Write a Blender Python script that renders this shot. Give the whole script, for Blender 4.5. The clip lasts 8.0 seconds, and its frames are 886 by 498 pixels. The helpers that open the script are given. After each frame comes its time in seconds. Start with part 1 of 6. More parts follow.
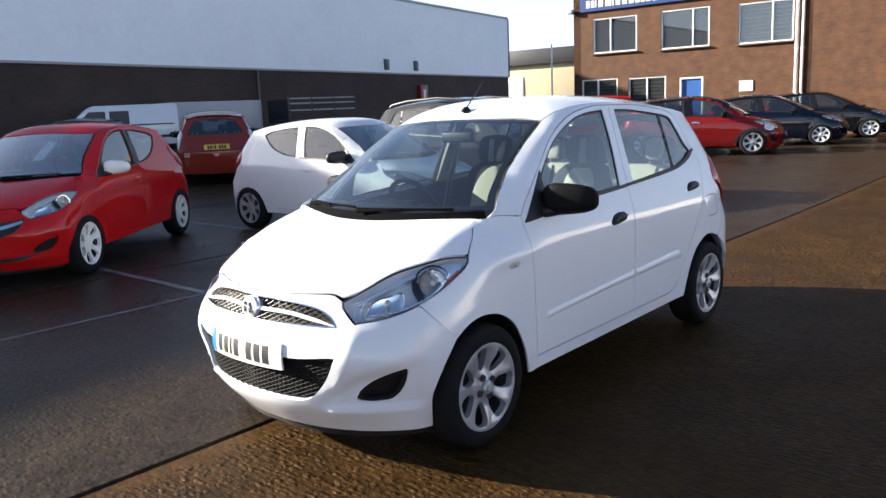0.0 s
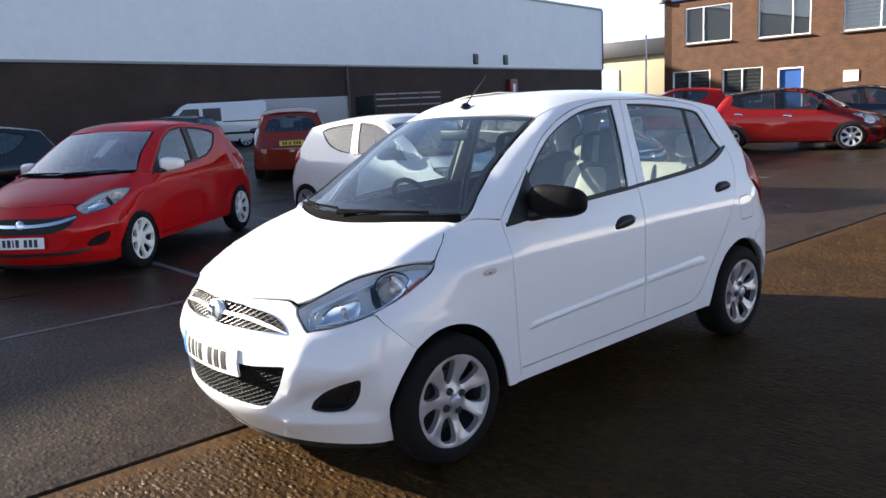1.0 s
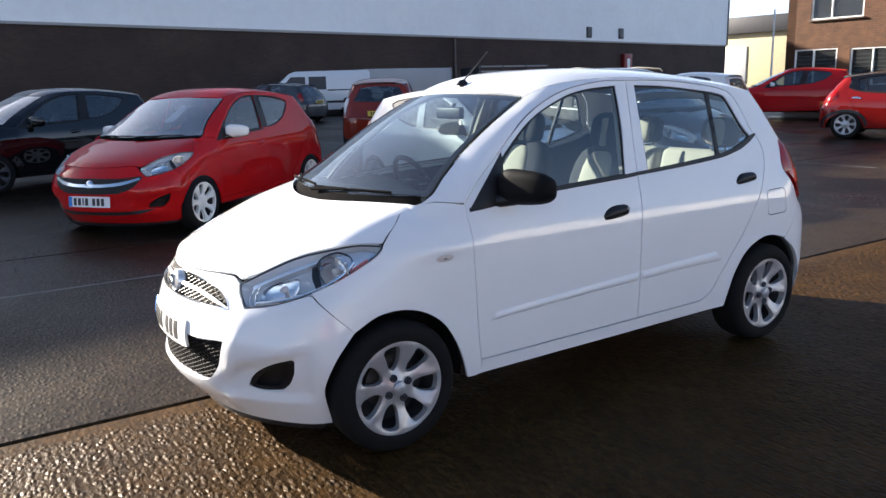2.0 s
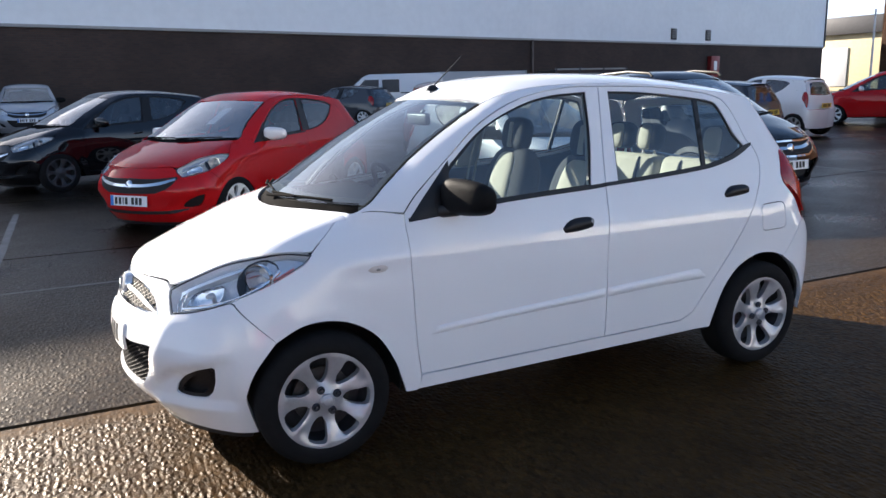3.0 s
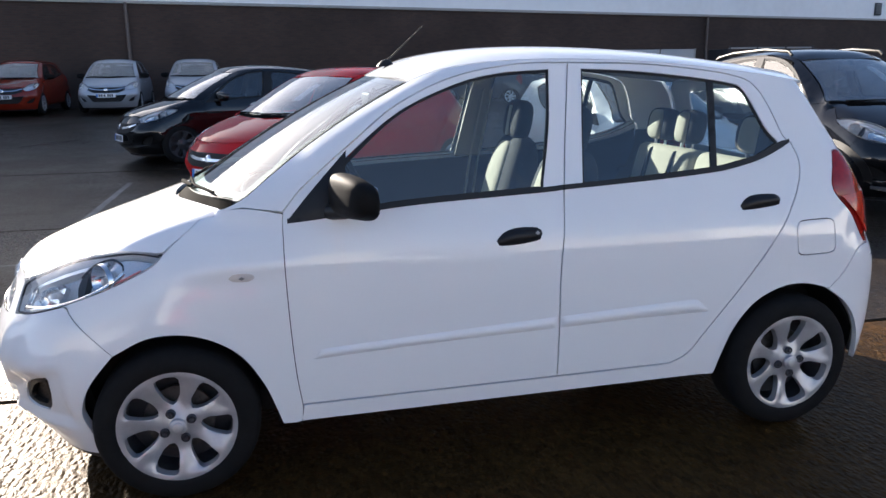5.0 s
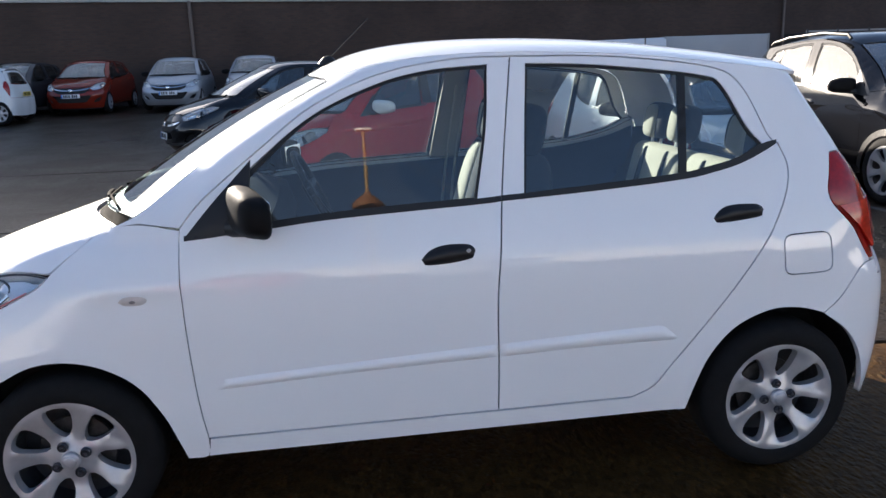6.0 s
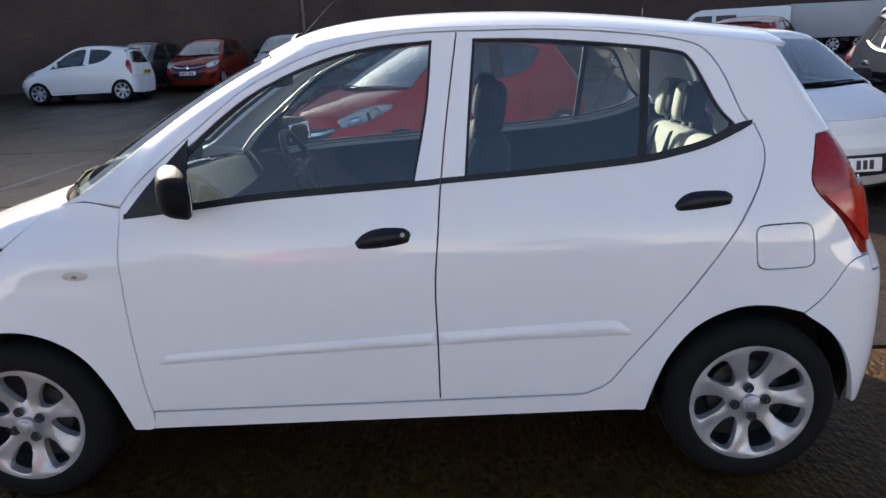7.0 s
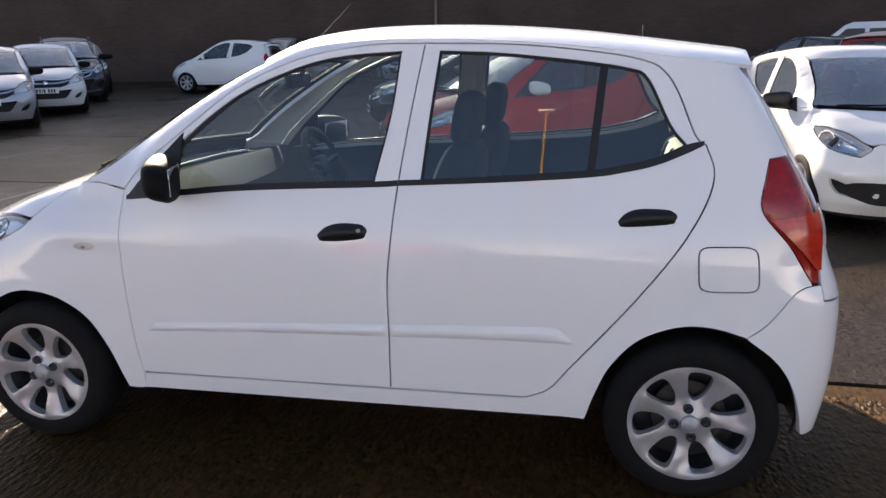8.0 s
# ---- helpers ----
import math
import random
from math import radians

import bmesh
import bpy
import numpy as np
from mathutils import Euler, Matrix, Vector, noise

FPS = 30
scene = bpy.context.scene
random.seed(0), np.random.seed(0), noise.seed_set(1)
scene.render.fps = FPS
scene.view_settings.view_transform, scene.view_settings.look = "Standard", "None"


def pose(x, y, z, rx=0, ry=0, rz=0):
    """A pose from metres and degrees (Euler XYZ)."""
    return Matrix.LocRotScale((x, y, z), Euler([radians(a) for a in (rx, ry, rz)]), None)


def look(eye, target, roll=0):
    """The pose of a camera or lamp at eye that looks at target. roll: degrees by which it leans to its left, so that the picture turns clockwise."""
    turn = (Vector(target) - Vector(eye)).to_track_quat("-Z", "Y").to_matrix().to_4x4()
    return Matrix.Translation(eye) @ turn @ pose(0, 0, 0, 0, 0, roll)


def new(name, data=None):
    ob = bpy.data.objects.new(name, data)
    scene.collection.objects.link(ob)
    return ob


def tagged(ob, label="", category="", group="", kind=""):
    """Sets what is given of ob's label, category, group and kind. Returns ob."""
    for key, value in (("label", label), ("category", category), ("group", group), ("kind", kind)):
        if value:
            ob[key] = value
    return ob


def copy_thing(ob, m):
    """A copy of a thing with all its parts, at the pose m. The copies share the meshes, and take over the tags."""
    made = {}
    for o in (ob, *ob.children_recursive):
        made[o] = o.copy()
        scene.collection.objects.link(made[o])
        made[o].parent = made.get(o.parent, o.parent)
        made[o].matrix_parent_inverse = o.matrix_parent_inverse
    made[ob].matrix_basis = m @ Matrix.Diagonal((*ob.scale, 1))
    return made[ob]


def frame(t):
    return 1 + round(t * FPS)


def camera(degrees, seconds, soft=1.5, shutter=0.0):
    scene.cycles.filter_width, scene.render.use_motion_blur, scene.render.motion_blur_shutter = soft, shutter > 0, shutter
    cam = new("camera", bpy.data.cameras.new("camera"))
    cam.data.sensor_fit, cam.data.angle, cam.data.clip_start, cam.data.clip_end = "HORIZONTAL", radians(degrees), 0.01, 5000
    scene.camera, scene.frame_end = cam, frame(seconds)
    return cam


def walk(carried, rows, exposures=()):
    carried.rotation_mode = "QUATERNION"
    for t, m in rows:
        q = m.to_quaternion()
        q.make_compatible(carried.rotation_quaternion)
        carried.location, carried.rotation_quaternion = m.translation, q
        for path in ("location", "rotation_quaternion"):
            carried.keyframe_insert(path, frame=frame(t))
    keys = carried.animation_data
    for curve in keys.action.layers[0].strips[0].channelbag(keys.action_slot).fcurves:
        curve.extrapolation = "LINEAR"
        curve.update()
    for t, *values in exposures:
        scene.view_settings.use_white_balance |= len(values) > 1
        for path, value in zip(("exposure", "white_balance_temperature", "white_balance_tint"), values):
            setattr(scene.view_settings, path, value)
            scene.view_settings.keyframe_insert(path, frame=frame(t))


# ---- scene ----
from mathutils.geometry import delaunay_2d_cdt

EXPOSURE = 1.66
cam = camera(60.1, 8.0)
PATH = [
    (0, (-3.695, -2.82, 1.488), (-2.233, -1.503, 1.131), -2.5),
    (0.5, (-3.439, -2.934, 1.48), (-2.051, -1.542, 1.112), -1.2),
    (1, (-3.176, -3.07, 1.474), (-1.892, -1.579, 1.115), -3.0),
    (1.5, (-2.888, -3.268, 1.494), (-1.708, -1.701, 1.101), -1.1),
    (2, (-2.587, -3.363, 1.471), (-1.543, -1.709, 1.055), -1.5),
    (2.2, (-2.478, -3.417, 1.478), (-1.463, -1.745, 1.066), -2.3),
    (3.5, (-1.72, -3.595, 1.46), (-0.982, -1.784, 1.038), -0.7),
    (4, (-1.441, -3.558, 1.449), (-0.804, -1.715, 1.004), -1.6),
    (4.5, (-1.122, -3.493, 1.456), (-0.599, -1.612, 1.021), -0.3),
    (4.7, (-1.009, -3.437, 1.444), (-0.52, -1.551, 0.996), -0.6),
    (5.8, (-0.391, -3.148, 1.447), (-0.116, -1.217, 1.005), -0.8),
    (6, (-0.285, -3.124, 1.454), (-0.039, -1.195, 0.987), -1.8),
    (6.5, (0.014, -3.056, 1.435), (0.172, -1.127, 0.931), -1.6),
    (7, (0.289, -3.067, 1.44), (0.23, -1.136, 0.922), -2.6),
    (7.5, (0.58, -3.166, 1.462), (0.32, -1.252, 0.945), -1.7),
    (8, (0.872, -3.148, 1.456), (0.48, -1.253, 0.951), -0.7),
]
walk(cam, [(t, look(eye, target, roll)) for t, eye, target, roll in PATH], [(0, EXPOSURE - .12, 5380, 12), (4.5, EXPOSURE, 5430, 14), (6.5, EXPOSURE + .05, 5550, 13), (8, EXPOSURE + .15, 6100, 17)])

# ---- light ----
SUN_TOWARDS = Vector((-.45, .835, .318)).normalized()
sun = new("sun", bpy.data.lights.new("sun", "SUN"))
sun.data.energy, sun.data.angle, sun.data.color = 7.4, radians(.6), (1.0, .81, .56)
sun.matrix_world = look((0, 0, 60), Vector((0, 0, 60)) - SUN_TOWARDS)
world = bpy.data.worlds.new("sky")
scene.world, world.use_nodes = world, True
sky = world.node_tree.nodes.new("ShaderNodeTexSky")
sky.sky_type, sky.sun_disc = "NISHITA", False
sky.sun_elevation = math.asin(SUN_TOWARDS.z)
sky.sun_rotation = math.atan2(SUN_TOWARDS.x, SUN_TOWARDS.y)
sky.air_density, sky.dust_density, sky.ozone_density = 1.0, 2.2, 1.0
# thin pale haze towards the horizon, all round
wt = world.node_tree
way, up, low, band, veil = (wt.nodes.new("ShaderNode" + k) for k in ("TexCoord", "SeparateXYZ", "Math", "MapRange", "Mix"))
veil.data_type = "RGBA"
veil.inputs["B"].default_value = (9.0, 9.5, 9.9, 1)
low.operation = "ABSOLUTE"
band.inputs[1].default_value, band.inputs[2].default_value, band.inputs[3].default_value, band.inputs[4].default_value = 0, .42, .88, 0
wt.links.new(way.outputs["Generated"], up.inputs[0])
wt.links.new(up.outputs["Z"], low.inputs[0])
wt.links.new(low.outputs[0], band.inputs[0])
wt.links.new(band.outputs[0], veil.inputs["Factor"])
wt.links.new(sky.outputs["Color"], veil.inputs["A"])
wt.links.new(veil.outputs["Result"], wt.nodes["Background"].inputs["Color"])
world.node_tree.nodes["Background"].inputs["Strength"].default_value = .058


# ---- materials ----
def material(name, colour, rough=.5, metal=0.0, coat=0.0, scale=8.0, vary=.12, bump=0.0, bump_scale=60.0, island=0.0, spec=.5, rough_vary=.0, glow=None):
    """A Principled material whose colour and roughness drift at a coarse and a fine scale, with a fine relief."""
    m = bpy.data.materials.new(name)
    m.use_nodes = True
    t = m.node_tree
    b = t.nodes["Principled BSDF"]
    co = t.nodes.new("ShaderNodeTexCoord")
    big, fine = t.nodes.new("ShaderNodeTexNoise"), t.nodes.new("ShaderNodeTexNoise")
    big.inputs["Scale"].default_value, big.inputs["Detail"].default_value = scale, 5
    fine.inputs["Scale"].default_value, fine.inputs["Detail"].default_value = bump_scale, 4
    for n in (big, fine):
        t.links.new(co.outputs["Object"], n.inputs["Vector"])
    mixed = t.nodes.new("ShaderNodeMath")
    mixed.operation = "ADD"
    t.links.new(big.outputs["Fac"], mixed.inputs[0])
    t.links.new(fine.outputs["Fac"], mixed.inputs[1])
    span = t.nodes.new("ShaderNodeMapRange")
    span.inputs[1].default_value, span.inputs[2].default_value = .6, 1.4
    span.inputs[3].default_value, span.inputs[4].default_value = 1 - vary, 1 + vary
    t.links.new(mixed.outputs[0], span.inputs[0])
    shade = t.nodes.new("ShaderNodeVectorMath")
    shade.operation = "SCALE"
    shade.inputs[0].default_value = colour
    t.links.new(span.outputs[0], shade.inputs["Scale"])
    last = shade.outputs[0]
    if island:
        info, more = t.nodes.new("ShaderNodeObjectInfo"), t.nodes.new("ShaderNodeVectorMath")
        span2 = t.nodes.new("ShaderNodeMapRange")
        span2.inputs[3].default_value, span2.inputs[4].default_value = 1 - island, 1 + island
        t.links.new(info.outputs["Random"], span2.inputs[0])
        more.operation = "SCALE"
        t.links.new(last, more.inputs[0])
        t.links.new(span2.outputs[0], more.inputs["Scale"])
        last = more.outputs[0]
    t.links.new(last, b.inputs["Base Color"])
    b.inputs["Roughness"].default_value, b.inputs["Metallic"].default_value = rough, metal
    b.inputs["Specular IOR Level"].default_value = spec
    if coat:
        b.inputs["Coat Weight"].default_value, b.inputs["Coat Roughness"].default_value = coat, .02
        b.inputs["Coat IOR"].default_value = 1.58
    if rough_vary:
        r = t.nodes.new("ShaderNodeMapRange")
        r.inputs[1].default_value, r.inputs[2].default_value = .35, .65
        r.inputs[3].default_value, r.inputs[4].default_value = max(.02, rough - rough_vary), min(1, rough + rough_vary)
        t.links.new(big.outputs["Fac"], r.inputs[0])
        t.links.new(r.outputs[0], b.inputs["Roughness"])
    if bump:
        r = t.nodes.new("ShaderNodeBump")
        r.inputs["Strength"].default_value, r.inputs["Distance"].default_value = 1.0, bump
        t.links.new(fine.outputs["Fac"], r.inputs["Height"])
        t.links.new(r.outputs[0], b.inputs["Normal"])
    if glow:
        b.inputs["Emission Color"].default_value, b.inputs["Emission Strength"].default_value = (*colour, 1), glow
    return m


def glass(name, tint, ior=1.45, haze=0.0):
    """A thin pane: tinted see-through with a mirror gloss by Fresnel, and a thin pale film, for damp and mirrored sky,
    where haze is given.
    """
    m = bpy.data.materials.new(name)
    m.use_nodes = True
    t = m.node_tree
    t.nodes.remove(t.nodes["Principled BSDF"])
    clear, gloss, mix, fres, steep, span0 = (t.nodes.new("ShaderNode" + k) for k in ("BsdfTransparent", "BsdfGlossy", "MixShader", "LayerWeight", "Math", "MapRange"))
    clear.inputs["Color"].default_value, gloss.inputs["Roughness"].default_value = (*tint, 1), .01
    fres.inputs["Blend"].default_value = .5
    steep.operation, steep.inputs[1].default_value = "POWER", 3.6
    span0.inputs[3].default_value, span0.inputs[4].default_value = 1.7 * ((ior - 1) / (ior + 1)) ** 2, 1
    t.links.new(fres.outputs["Facing"], steep.inputs[0])
    t.links.new(steep.outputs[0], span0.inputs[0])
    t.links.new(span0.outputs[0], mix.inputs[0])
    behind = clear.outputs[0]
    if haze:
        co, nz, span = (t.nodes.new("ShaderNode" + k) for k in ("TexCoord", "TexNoise", "MapRange"))
        film, back, both, veil = (t.nodes.new("ShaderNode" + k) for k in ("BsdfDiffuse", "BsdfTranslucent", "AddShader", "MixShader"))
        nz.inputs["Scale"].default_value, nz.inputs["Detail"].default_value = 5, 6
        span.inputs[1].default_value, span.inputs[2].default_value, span.inputs[3].default_value, span.inputs[4].default_value = .3, .7, haze * .82, haze * 1.18
        for n in (film, back):
            n.inputs["Color"].default_value = (.45, .45, .45, 1)
        t.links.new(co.outputs["Object"], nz.inputs["Vector"])
        t.links.new(nz.outputs["Fac"], span.inputs[0])
        t.links.new(span.outputs[0], veil.inputs[0])
        t.links.new(behind, veil.inputs[1])
        t.links.new(film.outputs[0], both.inputs[0])
        t.links.new(back.outputs[0], both.inputs[1])
        t.links.new(both.outputs[0], veil.inputs[2])
        behind = veil.outputs[0]
    t.links.new(behind, mix.inputs[1])
    t.links.new(gloss.outputs[0], mix.inputs[2])
    t.links.new(mix.outputs[0], t.nodes["Material Output"].inputs["Surface"])
    return m


def paint(name, colour, metal=0.0, coat=1.0, spec=.0):
    return material(name, colour, .45, metal, coat=coat, scale=2, vary=.02, bump_scale=300, spec=spec)


WHITE = paint("white_paint", (.80, .815, .84), spec=.05)
BLACK_PLASTIC = material("black_plastic", (.010, .010, .011), .42, spec=.35, scale=20, vary=.2, bump=.0004, bump_scale=900)
MIRROR_BLACK = material("grained_black_plastic", (.0065, .0065, .007), .6, spec=.10, scale=20, vary=.2, bump=.0004, bump_scale=900)
DULL_BLACK = material("dull_black_rubber", (.0045, .0045, .005), .95, spec=.03, scale=25, vary=.3)
RUBBER = material("tyre_rubber", (.009, .009, .0095), .8, scale=25, vary=.3, bump=.001, bump_scale=300, spec=.15)
DARK = material("dark_lining", (.012, .012, .013), .8, scale=15, vary=.3)
CABIN = material("dark_cabin_plastic", (.026, .034, .052), .7, spec=.15, scale=15, vary=.15, bump=.0005, bump_scale=500)
DASH = material("matt_dashboard", (.022, .026, .036), .95, spec=.03, scale=15, vary=.2, bump=.001, bump_scale=400)
CREAM = material("cream_seat_cloth", (.40, .375, .295), .85, scale=12, vary=.12, bump=.001, bump_scale=700)
SEAT_BLACK = material("black_seat_cloth", (.02, .021, .026), .9, scale=12, vary=.25, bump=.001, bump_scale=700)
HEADLINER = material("grey_headliner", (.20, .20, .195), .9, scale=12, vary=.08)
CHROME = material("chrome", (.80, .80, .80), .12, 1.0, vary=.03)
ALLOY = material("silver_wheel_lacquer", (.44, .44, .46), .36, .45, coat=.3, scale=14, vary=.07, rough_vary=.06)
LAMP_SILVER = material("lamp_reflector", (.90, .91, .92), .14, .6, vary=.04)
PARKED_LAMP = material("pale_lamp_reflector", (.80, .81, .83), .25, .3, vary=.08)
LAMP_HOUSING = material("grey_lamp_housing", (.94, .95, .97), .22, .15, scale=30, vary=.06)
CREAM_TRIM = material("pale_cabin_trim", (.32, .30, .25), .7, scale=12, vary=.08)
MESH_GREY = material("grey_grille_metal", (.035, .032, .028), .45, .3, vary=.1)
INTAKE_BLACK = material("matt_black_mesh", (.006, .006, .0065), .7, spec=.12, vary=.2)
VENT_GREY = material("dull_grey_metal", (.25, .25, .26), .4, .6)
AMBER = material("amber_plastic", (.75, .20, .03), .25, vary=.05)
RED_LENS = material("red_lamp_plastic", (.27, .003, .002), .2, coat=.25, scale=30, vary=.25)
BRAKE_LENS = material("bright_red_lens", (.44, .014, .006), .2, coat=.3, scale=60, vary=.25)
PALE_LENS = material("pale_lamp_plastic", (.65, .62, .6), .15, coat=1.0, vary=.06)
PLATE_WHITE = material("white_plate", (.78, .78, .78), .35, vary=.03)
PLATE_YELLOW = material("yellow_plate", (.70, .50, .04), .35, vary=.03)
PLATE_INK = material("black_plate_ink", (.015, .015, .015), .5)
PLATE_BLUE = material("blue_plate_band", (.03, .17, .55), .4)
SIDE_GLASS = glass("side_glass", (.72, .80, .82), 1.68, .008)
CAR_GLASS = glass("tinted_car_glass", (.46, .52, .54), 1.75, .015)
# Strong pale film: the sky's reflection on parked screens, put into the glass
CAR_SCREEN = glass("sky_veiled_screen", (.62, .70, .72), 2.2, .22)
SCREEN_GLASS = glass("screen_glass", (.60, .69, .70), 1.75, .014)
LENS_GLASS = glass("lamp_glass", (.95, .96, .97), 1.45)


# ---- tools ----
def mesh_of(name, verts, faces, mat):
    me = bpy.data.meshes.new(name)
    me.from_pydata([tuple(map(float, v)) for v in verts], [], [tuple(map(int, f)) for f in faces])
    me.polygons.foreach_set("use_smooth", [True] * len(me.polygons))
    me.materials.append(mat)
    me.update()
    return me


def piece(name, verts, faces, mat, parent=None, label=""):
    """A mesh object from lists, under a parent."""
    ob = new(name, mesh_of(name, verts, faces, mat))
    ob.parent = parent
    return tagged(ob, label)


def part(name, bm, mat, parent=None, label="", smooth=True):
    """A bmesh linked as one mesh object, under a parent."""
    me = bpy.data.meshes.new(name)
    bm.to_mesh(me)
    bm.free()
    if smooth:
        me.polygons.foreach_set("use_smooth", [True] * len(me.polygons))
        me.set_sharp_from_angle(angle=radians(38))
    me.materials.append(mat)
    ob = new(name, me)
    ob.parent = parent
    return tagged(ob, label)


def box(size, at=(0, 0, 0), bevel=.01, segments=2, turn=(0, 0, 0), bm=None):
    """A bevelled box of the given size round a place, added to bm."""
    bm = bm or bmesh.new()
    tmp = bmesh.new()
    bmesh.ops.create_cube(tmp, size=1, matrix=Matrix.Diagonal((*size, 1)))
    if bevel:
        bmesh.ops.bevel(tmp, geom=tmp.edges[:], offset=min(bevel, min(size) * .45), segments=segments, affect="EDGES", profile=.5)
    tmp.transform(pose(*at, *turn))
    me = bpy.data.meshes.new("tmp")
    tmp.to_mesh(me)
    tmp.free()
    bm.from_mesh(me)
    bpy.data.meshes.remove(me)
    return bm


def lathe(profile, n=48, axis="y", at=(0, 0, 0), bm=None):
    """A surface of revolution from (radius, along) pairs round an axis."""
    bm = bm or bmesh.new()
    rings = []
    for r, h in profile:
        ring = []
        for i in range(n):
            a = 2 * math.pi * i / n
            c, s = r * math.cos(a), r * math.sin(a)
            v = {"y": (c, h, s), "z": (c, s, h), "x": (h, c, s)}[axis]
            ring.append(bm.verts.new(Vector(v) + Vector(at)))
        rings.append(ring)
    for a, b in zip(rings, rings[1:]):
        for i in range(n):
            bm.faces.new((a[i], a[(i + 1) % n], b[(i + 1) % n], b[i]))
    return bm


def tube(points, r, n=8, bm=None, taper=1.0):
    """A round bar along points, closed at its ends."""
    bm = bm or bmesh.new()
    pts = [Vector(p) for p in points]
    rings = []
    for i, p in enumerate(pts):
        d = (pts[min(i + 1, len(pts) - 1)] - pts[max(i - 1, 0)]).normalized()
        side = d.cross(Vector((0, 0, 1)))
        side = (side if side.length > .05 else d.cross(Vector((1, 0, 0)))).normalized()
        up = side.cross(d)
        q = r * (1 + (taper - 1) * i / (len(pts) - 1))
        rings.append([bm.verts.new(p + q * (math.cos(2 * math.pi * k / n) * side + math.sin(2 * math.pi * k / n) * up)) for k in range(n)])
    for a, b in zip(rings, rings[1:]):
        for k in range(n):
            bm.faces.new((a[k], a[(k + 1) % n], b[(k + 1) % n], b[k]))
    bm.faces.new(rings[0][::-1])
    bm.faces.new(rings[-1])
    return bm


def curve(points, step=.018):
    """Points along a smooth line through the given ones, without the last."""
    p = [np.array(q, float) for q in points]
    p = [2 * p[0] - p[1], *p, 2 * p[-1] - p[-2]]
    out = []
    for a, b, c, d in zip(p, p[1:], p[2:], p[3:]):
        n = max(1, int(np.linalg.norm(c - b) / step))
        for k in range(n):
            t = k / n
            out.append(.5 * (2 * b + (c - a) * t + (2 * a - 5 * b + 4 * c - d) * t * t + (3 * b - a - 3 * c + d) * t**3))
    return [tuple(q) for q in out]


def loop(*runs, step=.018):
    """A closed outline from runs of points, each smooth in itself, with corners between them."""
    out = []
    for i, run in enumerate(runs):
        after = runs[(i + 1) % len(runs)][0]
        joined = list(run)
        out += curve(joined, step)
        if np.hypot(joined[-1][0] - after[0], joined[-1][1] - after[1]) > .004:
            out += curve([joined[-1], after], step)
    return out


def inset(poly, d):
    """The outline moved inwards by d (outwards if negative)."""
    p = np.array(poly)
    area = np.sum(p[:, 0] * np.roll(p[:, 1], -1) - np.roll(p[:, 0], -1) * p[:, 1])
    along = np.roll(p, -1, 0) - np.roll(p, 1, 0)
    along /= np.maximum(np.linalg.norm(along, axis=1, keepdims=True), 1e-9)
    return [tuple(q) for q in p + d * np.sign(area) * np.stack([-along[:, 1], along[:, 0]], 1)]


def inside(poly, pts):
    p, q = np.array(poly), np.roll(np.array(poly), -1, 0)
    x, y = pts[:, 0:1], pts[:, 1:2]
    cross = (p[:, 1] > y) != (q[:, 1] > y)
    at = (q[:, 0] - p[:, 0]) * (y - p[:, 1]) / np.where(q[:, 1] == p[:, 1], 1e-12, q[:, 1] - p[:, 1]) + p[:, 0]
    return (cross & (x < at)).sum(1) % 2 == 1


def nearness(pts, polys):
    """The distance of each point from the nearest side of the outlines."""
    best = np.full(len(pts), 9.0)
    for poly in polys:
        a = np.array(poly)
        b = np.roll(a, -1, 0) - a
        ap = pts[:, None] - a[None]
        t = np.clip((ap * b).sum(-1) / np.maximum((b * b).sum(-1), 1e-12), 0, 1)
        best = np.minimum(best, np.linalg.norm(ap - t[..., None] * b, axis=-1).min(1))
    return best


def flat_mesh(outline, holes=(), cell=.025):
    """Points and triangles that fill an outline with holes."""
    polys = [outline, *holes]
    pts, edges = [], []
    for poly in polys:
        k = len(pts)
        pts += list(poly)
        edges += [(k + i, k + (i + 1) % len(poly)) for i in range(len(poly))]
    o = np.array(outline)
    gx, gy = np.meshgrid(np.arange(o[:, 0].min(), o[:, 0].max(), cell), np.arange(o[:, 1].min(), o[:, 1].max(), cell * .87))
    gx = gx + (np.arange(gx.shape[0]) % 2)[:, None] * cell / 2
    g = np.stack([gx.ravel(), gy.ravel()], 1)
    keep = inside(outline, g) if len(g) else np.zeros(0, bool)
    for h in holes:
        keep &= ~inside(h, g)
    g = g[keep]
    if len(g):
        g = g[nearness(g, polys) > cell * .42]
    pts += [tuple(q) for q in g]
    v, _, f, *_ = delaunay_2d_cdt([Vector(q) for q in pts], edges, [], 0, 1e-7)
    v = np.array([tuple(q) for q in v])
    f = np.array([tuple(q) for q in f if len(q) == 3])
    mid = v[f].mean(1)
    keep = inside(outline, mid)
    for h in holes:
        keep &= ~inside(h, mid)
    return v, f[keep]


